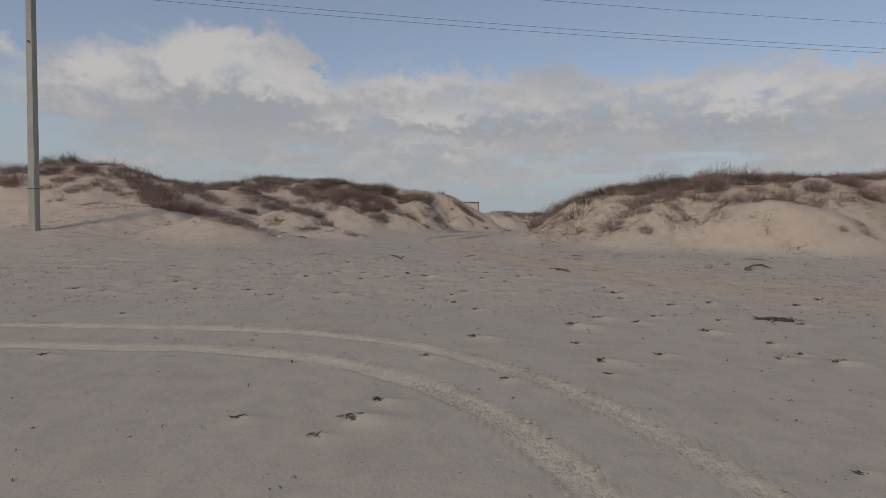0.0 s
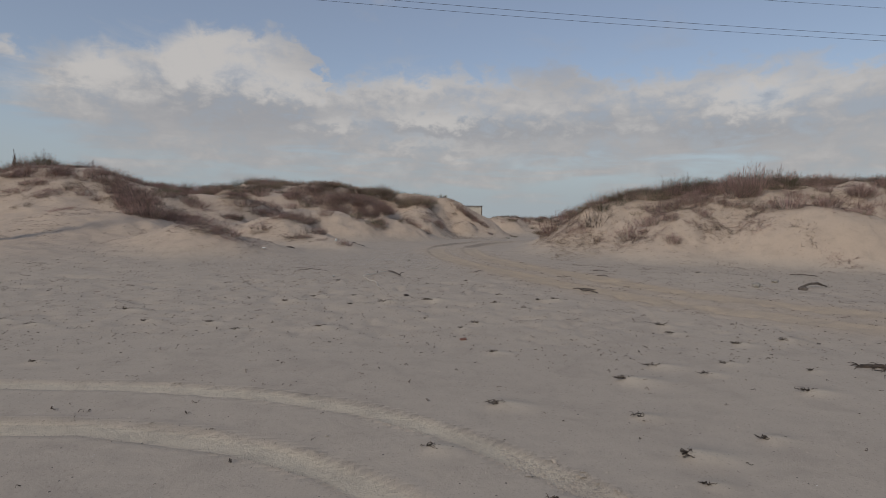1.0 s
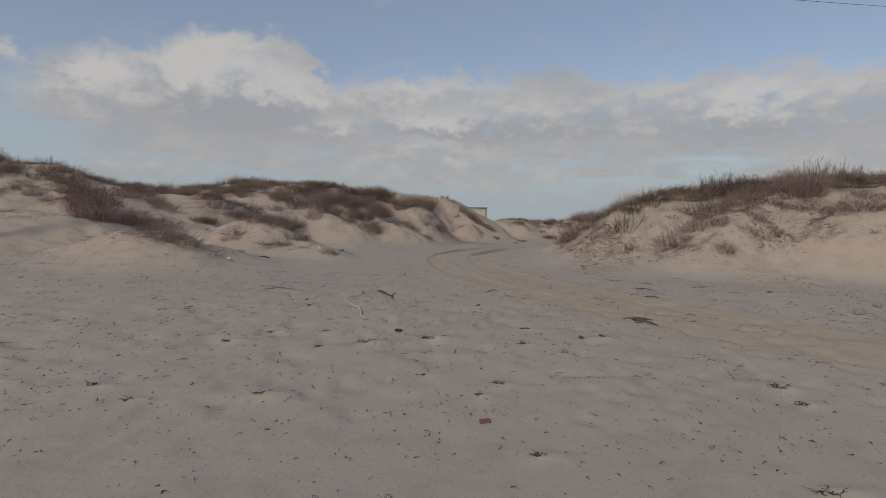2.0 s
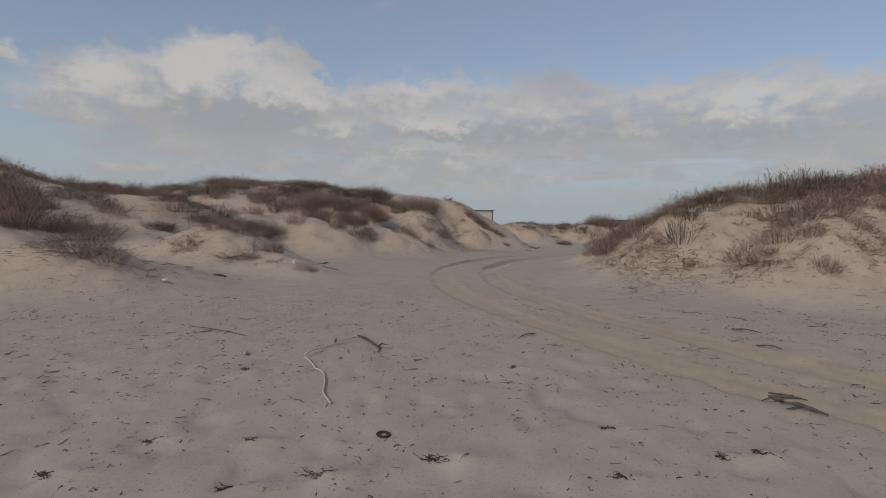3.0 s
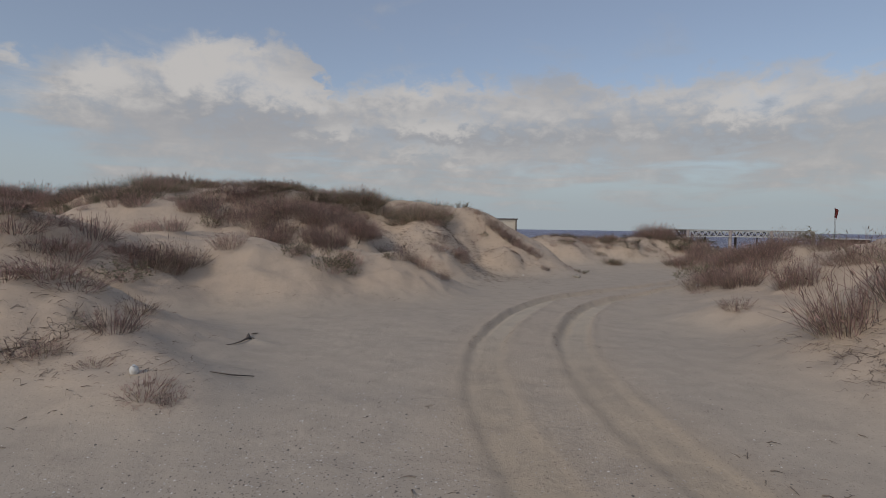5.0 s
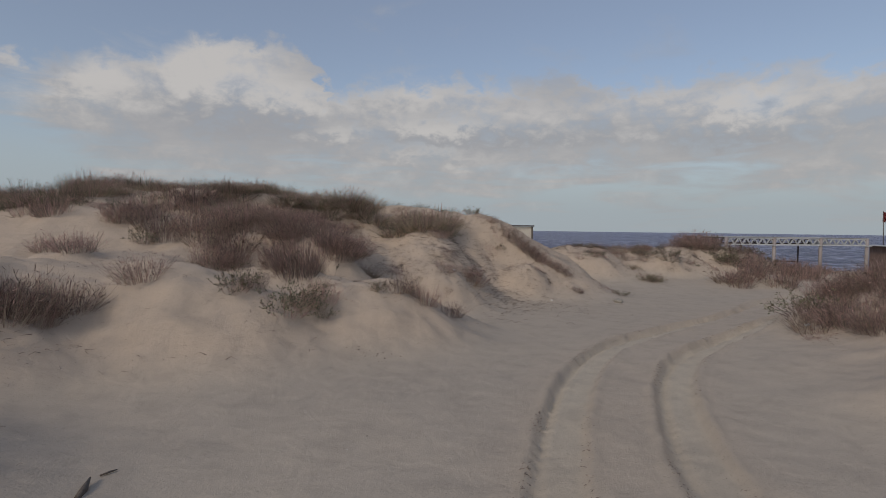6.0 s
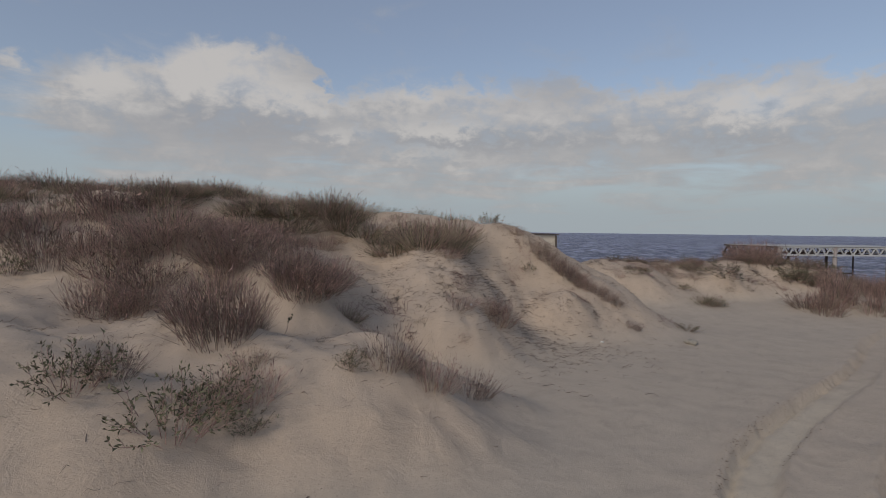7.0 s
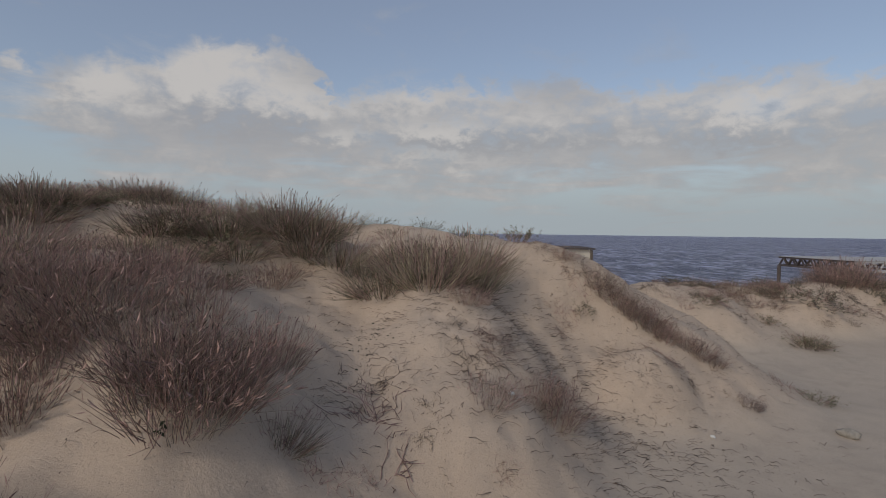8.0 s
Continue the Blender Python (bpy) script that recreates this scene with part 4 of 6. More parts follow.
for place in (
        (9.15, 24.79, 0.74, 0.48), (8.87, 23.75, 0.69, 0.52), (10.03, 27, 1.54, 0.69), (12.48, 25.76, 1.89, 1.62), (12.48, 27.87, 1.75, 1.02),
        (13.61, 24.17, 1.14, 0.81), (14.81, 23.67, 0.99, 0.64), (17.38, 28.09, 2.35, 0.76), (18.07, 25.51, 2.13, 0.8), (22.38, 29.68, 1.86, 0.62),
        (20.91, 26.39, 1.38, 0.61), (15.9, 23.25, 0.73, 0.39), (16.38, 22.19, 0.46, 0.32), (10.99, 26.69, 1.4, 0.67), (9.62, 37.77, 1.67, 1.04),
        (9.02, 39.15, 1.6, 0.62), (10.17, 35.24, 1.64, 1.09), (-31.52, 39.13, 2.46, 1.06), (-23.91, 30.44, 2.23, 1.02), (-22.55, 32.14, 1.68, 0.74),):
    thicket('A', *place)
for place in (
        (-20.92, 32.3, 1.69, 0.68), (-20.19, 34.07, 1.6, 0.64), (-15.98, 30.4, 1.43, 1.53), (-23, 31.83, 1.33, 0.6), (-17.88, 32.14, 1.34, 0.81),
        (-33.69, 39.76, 2.91, 1.25), (-14.48, 27.81, 1.05, 0.58), (-6.61, 42.28, 1.01, 0.54), (-6.41, 43.74, 1.07, 0.58), (-4.99, 42.29, 0.87, 0.61),
        (-5.89, 41.33, 0.86, 0.52), (-5.24, 41.42, 0.64, 0.47), (-7.13, 42.24, 0.8, 0.6), (-4.59, 40.75, 0.87, 0.9), (-4.4, 41.69, 1.04, 1.01),
        (-4.12, 42.43, 0.76, 0.86), (-6.39, 41.54, 1.19, 0.77), (-5.81, 41.77, 1.24, 0.74), (-5.57, 42.75, 1.15, 0.79), (-6.52, 43.12, 1.37, 0.61),):
    thicket('A', *place)
for place in (
        (-6.06, 41.11, 0.77, 0.6), (-5.81, 40.52, 0.54, 0.59), (-5.25, 45.49, 1.11, 0.5), (-9.07, 44.92, 1.14, 0.76), (-1.64, 44.62, 0.73, 0.46),
        (-8.27, 45, 1.05, 0.48), (-1.41, 42.83, 0.73, 0.44), (-0.44, 43.38, 0.79, 0.87), (-0.6, 43.63, 0.73, 0.49), (1.33, 47.06, 0.64, 0.47),
        (2.12, 46.93, 0.81, 0.64), (2.47, 46.79, 0.63, 0.51), (3.11, 46.67, 0.62, 0.45), (1.17, 47.13, 0.59, 0.59), (1.56, 47.02, 0.64, 0.53),
        (2.33, 46.86, 0.63, 0.52), (1.88, 46.91, 0.64, 0.58), (2.87, 46.76, 0.51, 0.46), (3.38, 46.63, 0.51, 0.34), (0.5, 47.33, 0.48, 0.36),):
    thicket('A', *place)
for place in (
        (3.63, 45.74, 0.41, 0.31), (1.71, 46.94, 0.52, 0.41), (-4.86, 38.25, 1.06, 1.14), (-5.48, 38.62, 0.74, 0.85), (-4.7, 38.67, 0.63, 0.8),
        (-7.57, 40.6, 1.2, 0.8), (-7.29, 39.95, 0.78, 0.78), (-4.29, 40.9, 1.21, 0.89), (-4.84, 41.05, 0.74, 0.58), (-4.2, 37.35, 0.39, 0.31),
        (-5.03, 46.32, 0.96, 0.27), (-7.76, 42.08, 1.3, 0.74), (-7.68, 43.44, 1.07, 0.64), (-6.11, 41.43, 1.04, 0.6), (-5.34, 36.37, 0.52, 0.46),
        (-4, 36.78, 0.72, 0.59), (-7.46, 39.66, 1.34, 1.05), (-4.93, 38.11, 1.19, 1.19), (-5.62, 38.63, 0.68, 0.85), (-7.16, 40.14, 0.8, 0.8),):
    thicket('A', *place)
for place in (
        (-4.32, 40.93, 1.36, 0.81), (-9.23, 41.23, 1.68, 1.12), (-8.11, 41.43, 1.71, 1.25), (-7.32, 41.69, 1.28, 1.17), (-10.72, 42.3, 1.48, 1.11),
        (-10.46, 44.23, 1.72, 0.79), (-4.99, 45.87, 0.88, 0.35), (-14.58, 46.5, 0.92, 0.63), (-5.93, 43.55, 1.5, 0.61), (-6.15, 41.41, 1.14, 0.57),
        (-11.3, 44.75, 1.62, 0.81), (-9.93, 43.97, 2.33, 1.17), (-7.89, 42.19, 1.93, 0.97), (-6.77, 41.99, 1.74, 0.87), (-9.88, 41.95, 1.56, 1.04),
        (-10.85, 41.52, 1.35, 0.76), (-7.3, 40.65, 1.2, 0.8), (-6.02, 40.65, 1.2, 0.8), (-8.09, 41.02, 1.47, 0.9), (-4.48, 40.96, 1.47, 0.98),):
    thicket('A', *place)
for place in (
        (14, 50.64, 3.17, 1.5), (14.79, 53.64, 2.36, 1.42), (16.94, 53.77, 2.67, 1.5), (17.15, 52.75, 1.43, 1.15), (14.97, 54.82, 1.85, 0.92),
        (-8.33, 34.41, 1.32, 1.13), (-8.23, 35.16, 1.02, 0.66), (-9.04, 34.82, 0.79, 0.84), (-7.4, 35.98, 1, 0.66), (-13.15, 41.44, 0.92, 0.84),
        (-11.36, 41.96, 1.04, 0.52), (-6.95, 27.6, 0.92, 0.27), (-8.69, 27.93, 0.85, 0.27), (-4.6, 26.54, 0.5, 0.26), (-6.54, 27.52, 0.51, 0.24),
        (-5.72, 27.3, 0.45, 0.16), (-11.49, 31.07, 0.83, 0.33), (-11.36, 31.73, 0.73, 0.29), (-6.36, 29.46, 0.49, 0.36), (-4.3, 26.47, 0.32, 0.16),):
    thicket('A', *place)
for place in (
        (-10.51, 33.33, 1.54, 0.68), (-9.97, 34.11, 1.79, 0.77), (-9.23, 34.71, 1.59, 0.85), (-8.51, 35.07, 1.17, 0.72), (-6.08, 28.38, 0.72, 0.5),
        (-11.23, 31.27, 0.77, 0.39), (-11.26, 32.99, 1.27, 0.63), (-11.7, 33.41, 1.47, 0.49), (-21.92, 45.34, 2.88, 0.86), (5.35, 28.54, 1.46, 1.12),
        (5.8, 28.39, 1.21, 0.88), (8.23, 34.63, 1.58, 1.23), (8.09, 37.57, 1.86, 1.14), (9.14, 37.84, 1.88, 1.15), (12.53, 50.64, 2.06, 1.03),
        (5.53, 32.63, 0.62, 0.37), (6.71, 29.29, 0.96, 0.48), (11.02, 38.62, 1.74, 0.87), (11.51, 37.71, 1.46, 0.62), (10.37, 39.02, 1.55, 0.78),):
    thicket('A', *place)
for place in (
        (9.59, 39.68, 1.37, 0.69), (-15.35, 29.51, 1.36, 1.41), (-9.16, 23.49, 1.21, 0.53), (-12.44, 29.6, 1.28, 0.57), (-10.75, 33.33, 1.93, 0.71),
        (-7.59, 29.08, 2.08, 0.61), (-13.09, 29.79, 1.14, 0.46), (-21.17, 31.98, 1.23, 0.43), (-20.03, 32.57, 1.26, 0.38), (-21.6, 30.91, 1.19, 0.36),
        (-21.87, 30.11, 1.15, 0.4), (-19.16, 33.19, 1.28, 0.45), (-17.4, 31.3, 1.08, 0.42), (-21.18, 32.88, 1.59, 0.44), (-22.96, 32.73, 1.58, 0.44),
        (-23.36, 31.64, 1.52, 0.55), (-19.39, 34.12, 1.23, 0.64), (-18.48, 34.05, 1.47, 0.59), (-17.53, 34.42, 1.5, 0.45), (-17.1, 31.67, 1.54, 0.66),):
    thicket('A', *place)
for place in (
        (-16.16, 31.88, 1.56, 0.49), (-16.38, 31.02, 1.28, 0.77), (-15.45, 30.34, 1.45, 0.99), (-16.2, 30, 1.02, 0.97), (-13.46, 28.97, 1.54, 0.62),
        (-12.35, 28.75, 1.33, 0.61), (-14.45, 33.05, 1.41, 0.42), (-20.09, 45.63, 2.2, 0.59), (-22.9, 45.47, 1.82, 0.51), (-15.18, 29.59, 1.59, 1.15),
        (-16.25, 30.58, 1.25, 0.84), (-13.71, 28.29, 1.48, 0.67), (-8.42, 23.36, 1.07, 0.48), (-13.47, 32.02, 1.34, 0.67), (-15.2, 31.94, 0.89, 0.49),
        (-14.24, 27.79, 1.08, 0.54), (-2.45, 37.85, 0.72, 0.62), (-1.25, 38.9, 0.62, 0.46), (-1.85, 37.8, 0.66, 0.62), (-2.2, 38.1, 0.5, 0.45),):
    thicket('A', *place)
for place in (
        (6.76, 54.5, 0.8, 0.4), (8.29, 54.8, 0.8, 0.45), (6.26, 53.03, 0.7, 0.35), (9.49, 55.16, 0.7, 0.4), (8.71, 51.81, 0.83, 0.5),
        (-18.59, 47.03, 1.81, 0.63), (-23.8, 45.72, 2.2, 0.51), (6.4, 28.64, 1.04, 0.57), (7.65, 28.96, 1.15, 0.42), (8.36, 28.48, 1.12, 0.45),
        (9.53, 28.26, 1.48, 0.63), (11, 28.85, 1.53, 0.73), (6.76, 28.17, 0.74, 0.37), (15.16, 26.75, 1.68, 0.45), (13.86, 26.38, 1.1, 0.39),
        (-5.13, 46.82, 1.03, 0.8), (-4.76, 48.93, 1.09, 0.82), (-7.04, 49.52, 0.86, 0.64), (-3.66, 46.3, 0.66, 0.66), (-2.79, 46.37, 1.32, 0.88),):
    thicket('C', *place)
for place in (
        (-2.31, 45.21, 1.08, 0.88), (-3.03, 45.6, 1.53, 1.22), (-2.12, 45.9, 1.58, 1.1), (-1.45, 46.62, 1.01, 0.96), (-5.3, 46.65, 1.24, 0.85),
        (-4.51, 46.65, 1.35, 0.9), (-5.81, 46.65, 0.68, 0.45), (-8.15, 49.14, 0.97, 0.56), (-7.71, 46.69, 0.45, 0.23), (-11.03, 48.48, 1.06, 0.61),
        (-12.7, 49.42, 0.99, 0.64), (-6.99, 46.16, 0.86, 0.32), (-3.71, 41.45, 0.58, 0.41), (-9.7, 45.22, 1.54, 0.77), (-8.31, 43.39, 1.21, 0.81),
        (-6.94, 44.82, 1.94, 0.67), (-14.1, 48.33, 1.4, 0.52), (-7.22, 46.49, 1.25, 0.4), (-16.25, 46.94, 1.58, 0.9), (-14.95, 47.58, 2.09, 0.84),):
    thicket('C', *place)
for place in (
        (-12.95, 47.31, 1.38, 0.6), (-10.19, 45.45, 2.52, 0.84), (-9.1, 45.89, 1.5, 0.77), (-7.75, 46.39, 1.54, 0.66), (-5.54, 46.34, 1.97, 0.99),
        (-4.48, 46.6, 1.33, 0.89), (-6.41, 46.31, 1.31, 0.61), (-13.87, 44.04, 1.95, 0.82), (-16.23, 44.05, 1.37, 0.39), (-13.4, 45.37, 1.67, 0.75),
        (-14.73, 42.85, 1.1, 0.55), (-18.36, 45.19, 2.29, 0.69), (-11.88, 33.57, 1.44, 0.34),):
    thicket('C', *place)
for place in (
        (10.35, 54.04, 1.14, 0.38), (9.33, 54.23, 0.96, 0.35), (14.41, 54.34, 1.2, 0.4), (14.25, 55.2, 1, 0.35), (-15.33, 32.29, 0.91, 0.5),
        (-14.24, 32.36, 0.68, 0.32), (7.91, 39.4, 1.13, 0.63), (-8.4, 46.43, 0.66, 0.35), (-8.84, 46.25, 0.54, 0.3), (-6.47, 45.96, 1.16, 0.48),
        (-0.28, 49.18, 0.63, 0.45), (-5.53, 44.44, 0.45, 0.36), (6.03, 52.54, 0.79, 0.26), (8.52, 51.53, 0.74, 0.41), (8.28, 53.07, 0.63, 0.27),
        (5.6, 46.87, 0.58, 0.21), (10.28, 53.67, 1.12, 0.26), (6.13, 54.84, 1.19, 0.24), (-2.93, 37.8, 0.27, 0.17), (-5.58, 36.04, 0.6, 0.55),):
    thicket('B', *place)
for place in (
        (-4.49, 36.02, 0.8, 0.63), (-4.29, 36.51, 0.62, 0.5), (-3.86, 36.46, 0.34, 0.24), (-2.94, 37.49, 0.25, 0.22), (-9.96, 40.67, 0.58, 0.53),
        (-9.02, 46.05, 0.89, 0.29), (14.05, 54.21, 1.81, 0.6), (-8.93, 33.4, 1.06, 0.46), (11.45, 38.64, 0.87, 0.57), (7.88, 29.38, 0.3, 0.36),
        (-11.12, 31.15, 0.69, 0.39),):
    thicket('B', *place)
for place in (
        (5.2, 26.67, 1.51, 0.76), (6.18, 26.65, 1.51, 0.67), (5.91, 27.28, 1.22, 0.7), (7.64, 24.5, 1.31, 0.44), (8.31, 24.68, 1.33, 0.44),
        (9.99, 24.55, 0.73, 0.5), (6.7, 25.95, 1.28, 0.39), (9.89, 25.52, 1.25, 0.62), (7.09, 27.25, 1.05, 0.52), (7.73, 24.97, 1.57, 0.78),
        (10.2, 24.65, 2.06, 0.77), (11.25, 23.86, 1, 0.75), (14.39, 21.6, 1.58, 0.54), (17.62, 23.58, 1.73, 0.74), (13.43, 22.71, 1.19, 0.62),
        (17.89, 22.92, 1.44, 0.58), (5.29, 27.24, 1.08, 0.59), (6.08, 27.56, 1.02, 0.61), (4.63, 27.62, 0.92, 0.41), (-20.19, 29.62, 1.86, 0.74),):
    thicket('D', *place)
for place in (
        (-19.17, 30.97, 1.94, 0.78), (-21.7, 30.45, 1.91, 0.64), (-17.93, 30.48, 1.59, 0.64), (-18.71, 28.74, 1.5, 0.42), (-2.75, 42.99, 1.04, 0.3),
        (-1.52, 43.47, 0.96, 0.56), (-1.34, 43.74, 0.66, 0.33), (-1.27, 41.99, 0.39, 0.26), (-1.92, 43.81, 0.5, 0.33), (-2.2, 42.35, 0.61, 0.34),
        (0.93, 47.11, 0.71, 0.47), (0.85, 47.28, 0.6, 0.48), (0.34, 47.41, 0.6, 0.36), (-0, 47.56, 0.61, 0.37), (2.48, 45.87, 0.63, 0.42),
        (3.42, 45.94, 0.42, 0.26), (0.59, 47.17, 0.47, 0.24), (2.43, 46.25, 0.54, 0.43), (3.34, 46.44, 0.44, 0.28), (5.75, 53.09, 0.72, 0.22),):
    thicket('D', *place)
for place in (
        (5.18, 47.05, 1.17, 0.29), (7.82, 53.22, 0.73, 0.27), (6.82, 52.71, 0.88, 0.35), (-3.56, 41.33, 0.86, 0.52), (-2.88, 41.45, 0.47, 0.32),
        (-3.57, 42.34, 0.41, 0.2), (12.12, 54.63, 1.18, 0.27), (9.05, 54.77, 1.19, 0.24), (-3.64, 38.84, 0.41, 0.36), (-3.1, 41.14, 0.92, 0.42),
        (-2.69, 42.08, 1.3, 0.37), (-3.95, 37.57, 0.51, 0.32), (-3.64, 38.95, 0.48, 0.4), (-3.72, 41.89, 1.07, 0.36), (-2.87, 42.98, 1.43, 0.33),
        (-12.51, 32.77, 0.94, 0.28), (-10.74, 29.95, 0.76, 0.28), (-10.95, 31.47, 0.71, 0.26), (-11.17, 32.41, 0.92, 0.31), (-9.33, 33.71, 1, 0.47),):
    thicket('D', *place)
for place in (
        (-8.72, 27.9, 0.95, 0.34), (-6.93, 27.57, 1.07, 0.37), (-6.42, 27.49, 0.4, 0.24), (-6.14, 29.1, 0.47, 0.35), (-4.54, 26.51, 0.59, 0.33),
        (-4.2, 26.46, 0.36, 0.18), (-5.7, 27.26, 0.54, 0.18), (-12.12, 32.06, 1.04, 0.42), (-11.71, 32.53, 0.92, 0.31), (7.12, 37.7, 0.83, 0.42),
        (4.51, 28.61, 0.51, 0.2), (6.61, 28.48, 0.78, 0.31), (5.97, 27.69, 0.62, 0.52), (5.46, 27.37, 0.6, 0.4), (5.07, 27.21, 0.59, 0.29),
        (5.63, 26.89, 0.47, 0.28), (4.38, 27.01, 0.38, 0.15), (5.05, 26.44, 0.45, 0.18), (6.07, 26.99, 0.57, 0.38), (5.82, 26.28, 0.44, 0.21),):
    thicket('D', *place)
for place in (
        (-13.56, 29.69, 1.42, 0.74), (-8.38, 23.24, 0.87, 0.35), (-7.52, 23.63, 0.66, 0.27), (-6.75, 27.97, 1.33, 0.37), (-8.87, 28.65, 1.09, 0.49),
        (-19.7, 31.15, 1.08, 0.36), (-20.08, 30.02, 0.86, 0.29), (-18.48, 31.11, 1.2, 0.36), (-20.49, 28.68, 0.82, 0.22), (-9.09, 23.56, 1.09, 0.38),
        (-9.5, 23.18, 1.05, 0.37), (-8, 23.32, 0.8, 0.32), (-10.34, 23.61, 0.82, 0.33), (-13.83, 30.08, 1.02, 0.33), (-10.05, 24.56, 1.61, 0.73),
        (-8.96, 23.79, 1.1, 0.5), (-7.46, 23.19, 0.79, 0.33), (-8.69, 27.87, 0.99, 0.47),):
    thicket('D', *place)


def sprinkle(kind, n, cx, cy, rx, ry, w, h, seed):
    """Small plants strewn over an oval of the dunes."""
    r = random.Random(seed)
    for _ in range(n):
        a, q = r.uniform(0, 2 * math.pi), math.sqrt(r.random())
        s = r.uniform(0.7, 1.3)
        thicket(kind, cx + rx * q * math.cos(a), cy + ry * q * math.sin(a), w * s, h * s)


sprinkle("A", 7, -25.0, 38.0, 9.0, 3.0, 1.6, 0.8, 3)
sprinkle("A", 16, -20.5, 31.5, 5.5, 2.2, 0.7, 0.34, 46)
sprinkle("D", 12, -19.0, 30.0, 5.5, 2.0, 0.9, 0.3, 47)
sprinkle("A", 10, 16.0, 28.0, 5.0, 2.0, 1.2, 0.7, 4)
sprinkle("A", 8, 11.0, 40.5, 3.0, 1.5, 1.3, 0.7, 5)
sprinkle("C", 10, -10.0, 50.5, 5.0, 1.5, 1.2, 0.6, 6)
sprinkle("C", 8, 10.0, 29.5, 2.5, 1.3, 1.0, 0.5, 7)
sprinkle("C", 8, 24.0, 31.0, 4.0, 2.0, 1.4, 0.6, 8)
sprinkle("A", 12, 8.5, 55.0, 5.0, 1.0, 0.55, 0.40, 9)
sprinkle("D", 10, 9.0, 54.2, 5.5, 1.0, 0.9, 0.3, 26)
sprinkle("D", 22, 13.5, 25.0, 4.6, 1.9, 1.1, 0.4, 10)
sprinkle("D", 8, 20.5, 26.0, 4.0, 1.8, 1.2, 0.4, 17)
sprinkle("D", 8, 7.0, 27.0, 1.5, 1.3, 1.0, 0.4, 18)
sprinkle("A", 14, 13.5, 25.6, 4.2, 1.3, 0.7, 0.42, 23)
sprinkle("A", 6, 21.0, 27.5, 3.5, 1.5, 0.9, 0.5, 24)
sprinkle("A", 5, 12.8, 28.0, 1.4, 0.8, 1.3, 0.62, 19)
sprinkle("D", 12, -0.3, 45.3, 2.4, 2.2, 0.7, 0.3, 11)
sprinkle("D", 8, -17.0, 31.0, 5.0, 2.0, 1.3, 0.4, 12)
sprinkle("D", 6, 6.0, 53.2, 2.0, 1.2, 1.0, 0.3, 13)
sprinkle("B", 8, 14.5, 55.0, 3.5, 1.3, 0.8, 0.35, 14)
sprinkle("A", 7, -13.5, 38.0, 4.0, 2.2, 0.8, 0.5, 21)
for place in ((12.15, 55.8, 1.4, 1.2), (12.6, 55.7, 1.5, 1.45), (13.1, 55.7, 1.4, 1.4), (13.6, 55.9, 1.3, 1.1), (12.5, 56.2, 1.5, 1.45), (13.0, 56.2, 1.5, 1.5)):
    grow("A", *place)
thicket("A", 17.6, 54.3, 2.6, 1.0)

ridge(-36, -11, 29, 44, 0.20, 0.8, 0.55, 31, -0.4, 0.7)
ridge(-30, -12, 29, 44, 0.30, 0.8, 0.42, 41, -1.3, 0.9)
ridge(-26, -15, 44, 52, 0.22, 0.9, 0.55, 32)
ridge(-15, -1.0, 45.5, 52, 0.62, 0.7, 0.42, 33)
ridge(6.5, 30, 25, 33, 0.17, 0.8, 0.60, 34, -0.4, 0.6)
ridge(8, 26, 25, 33, 0.28, 0.7, 0.36, 42, -1.2, 0.7)
ridge(11, 20, 25, 33, 0.22, 0.9, 0.66, 37)
ridge(3.0, 28, 52, 58, 0.30, 0.55, 0.30, 35, -0.6, 0.9)
build_fringe()


# ---- litter and stones on the sand ----
def strewn(name, label, category, count, place, size, mat, seed, curl=0.5, flat=0.35, thick=0.12, segs=3, downhill=False):
    """Countless little curved bits lying on the sand, as one mesh."""
    rng = np.random.default_rng(seed)
    x, y = place(rng, count)
    n = len(x)
    z = height(x, y)
    a = rng.uniform(0, 2 * math.pi, n)
    if downhill:
        gx = height(x + 0.3, y, False) - height(x - 0.3, y, False)
        gy = height(x, y + 0.3, False) - height(x, y - 0.3, False)
        a = np.arctan2(-gy, -gx) + rng.normal(0, 0.6, n)
    ln = rng.uniform(*size, n) * rng.uniform(0.5, 1.0, n)
    pts = []
    px, py = x.copy(), y.copy()
    for k in range(segs):
        lift = rng.uniform(0, flat, n) * ln * (1 if 0 < k < segs - 1 else 0.25)
        pts.append(np.stack([px, py, z + 0.15 * thick * ln + lift], 1))
        a = a + rng.normal(0, curl, n)
        px, py = px + ln / segs * np.cos(a), py + ln / segs * np.sin(a)
    me = Strands().add(np.stack(pts, 1), thick * ln, 0.0015).mesh(name, mat)
    return tagged(new(name, me), label, category, kind="stuff")


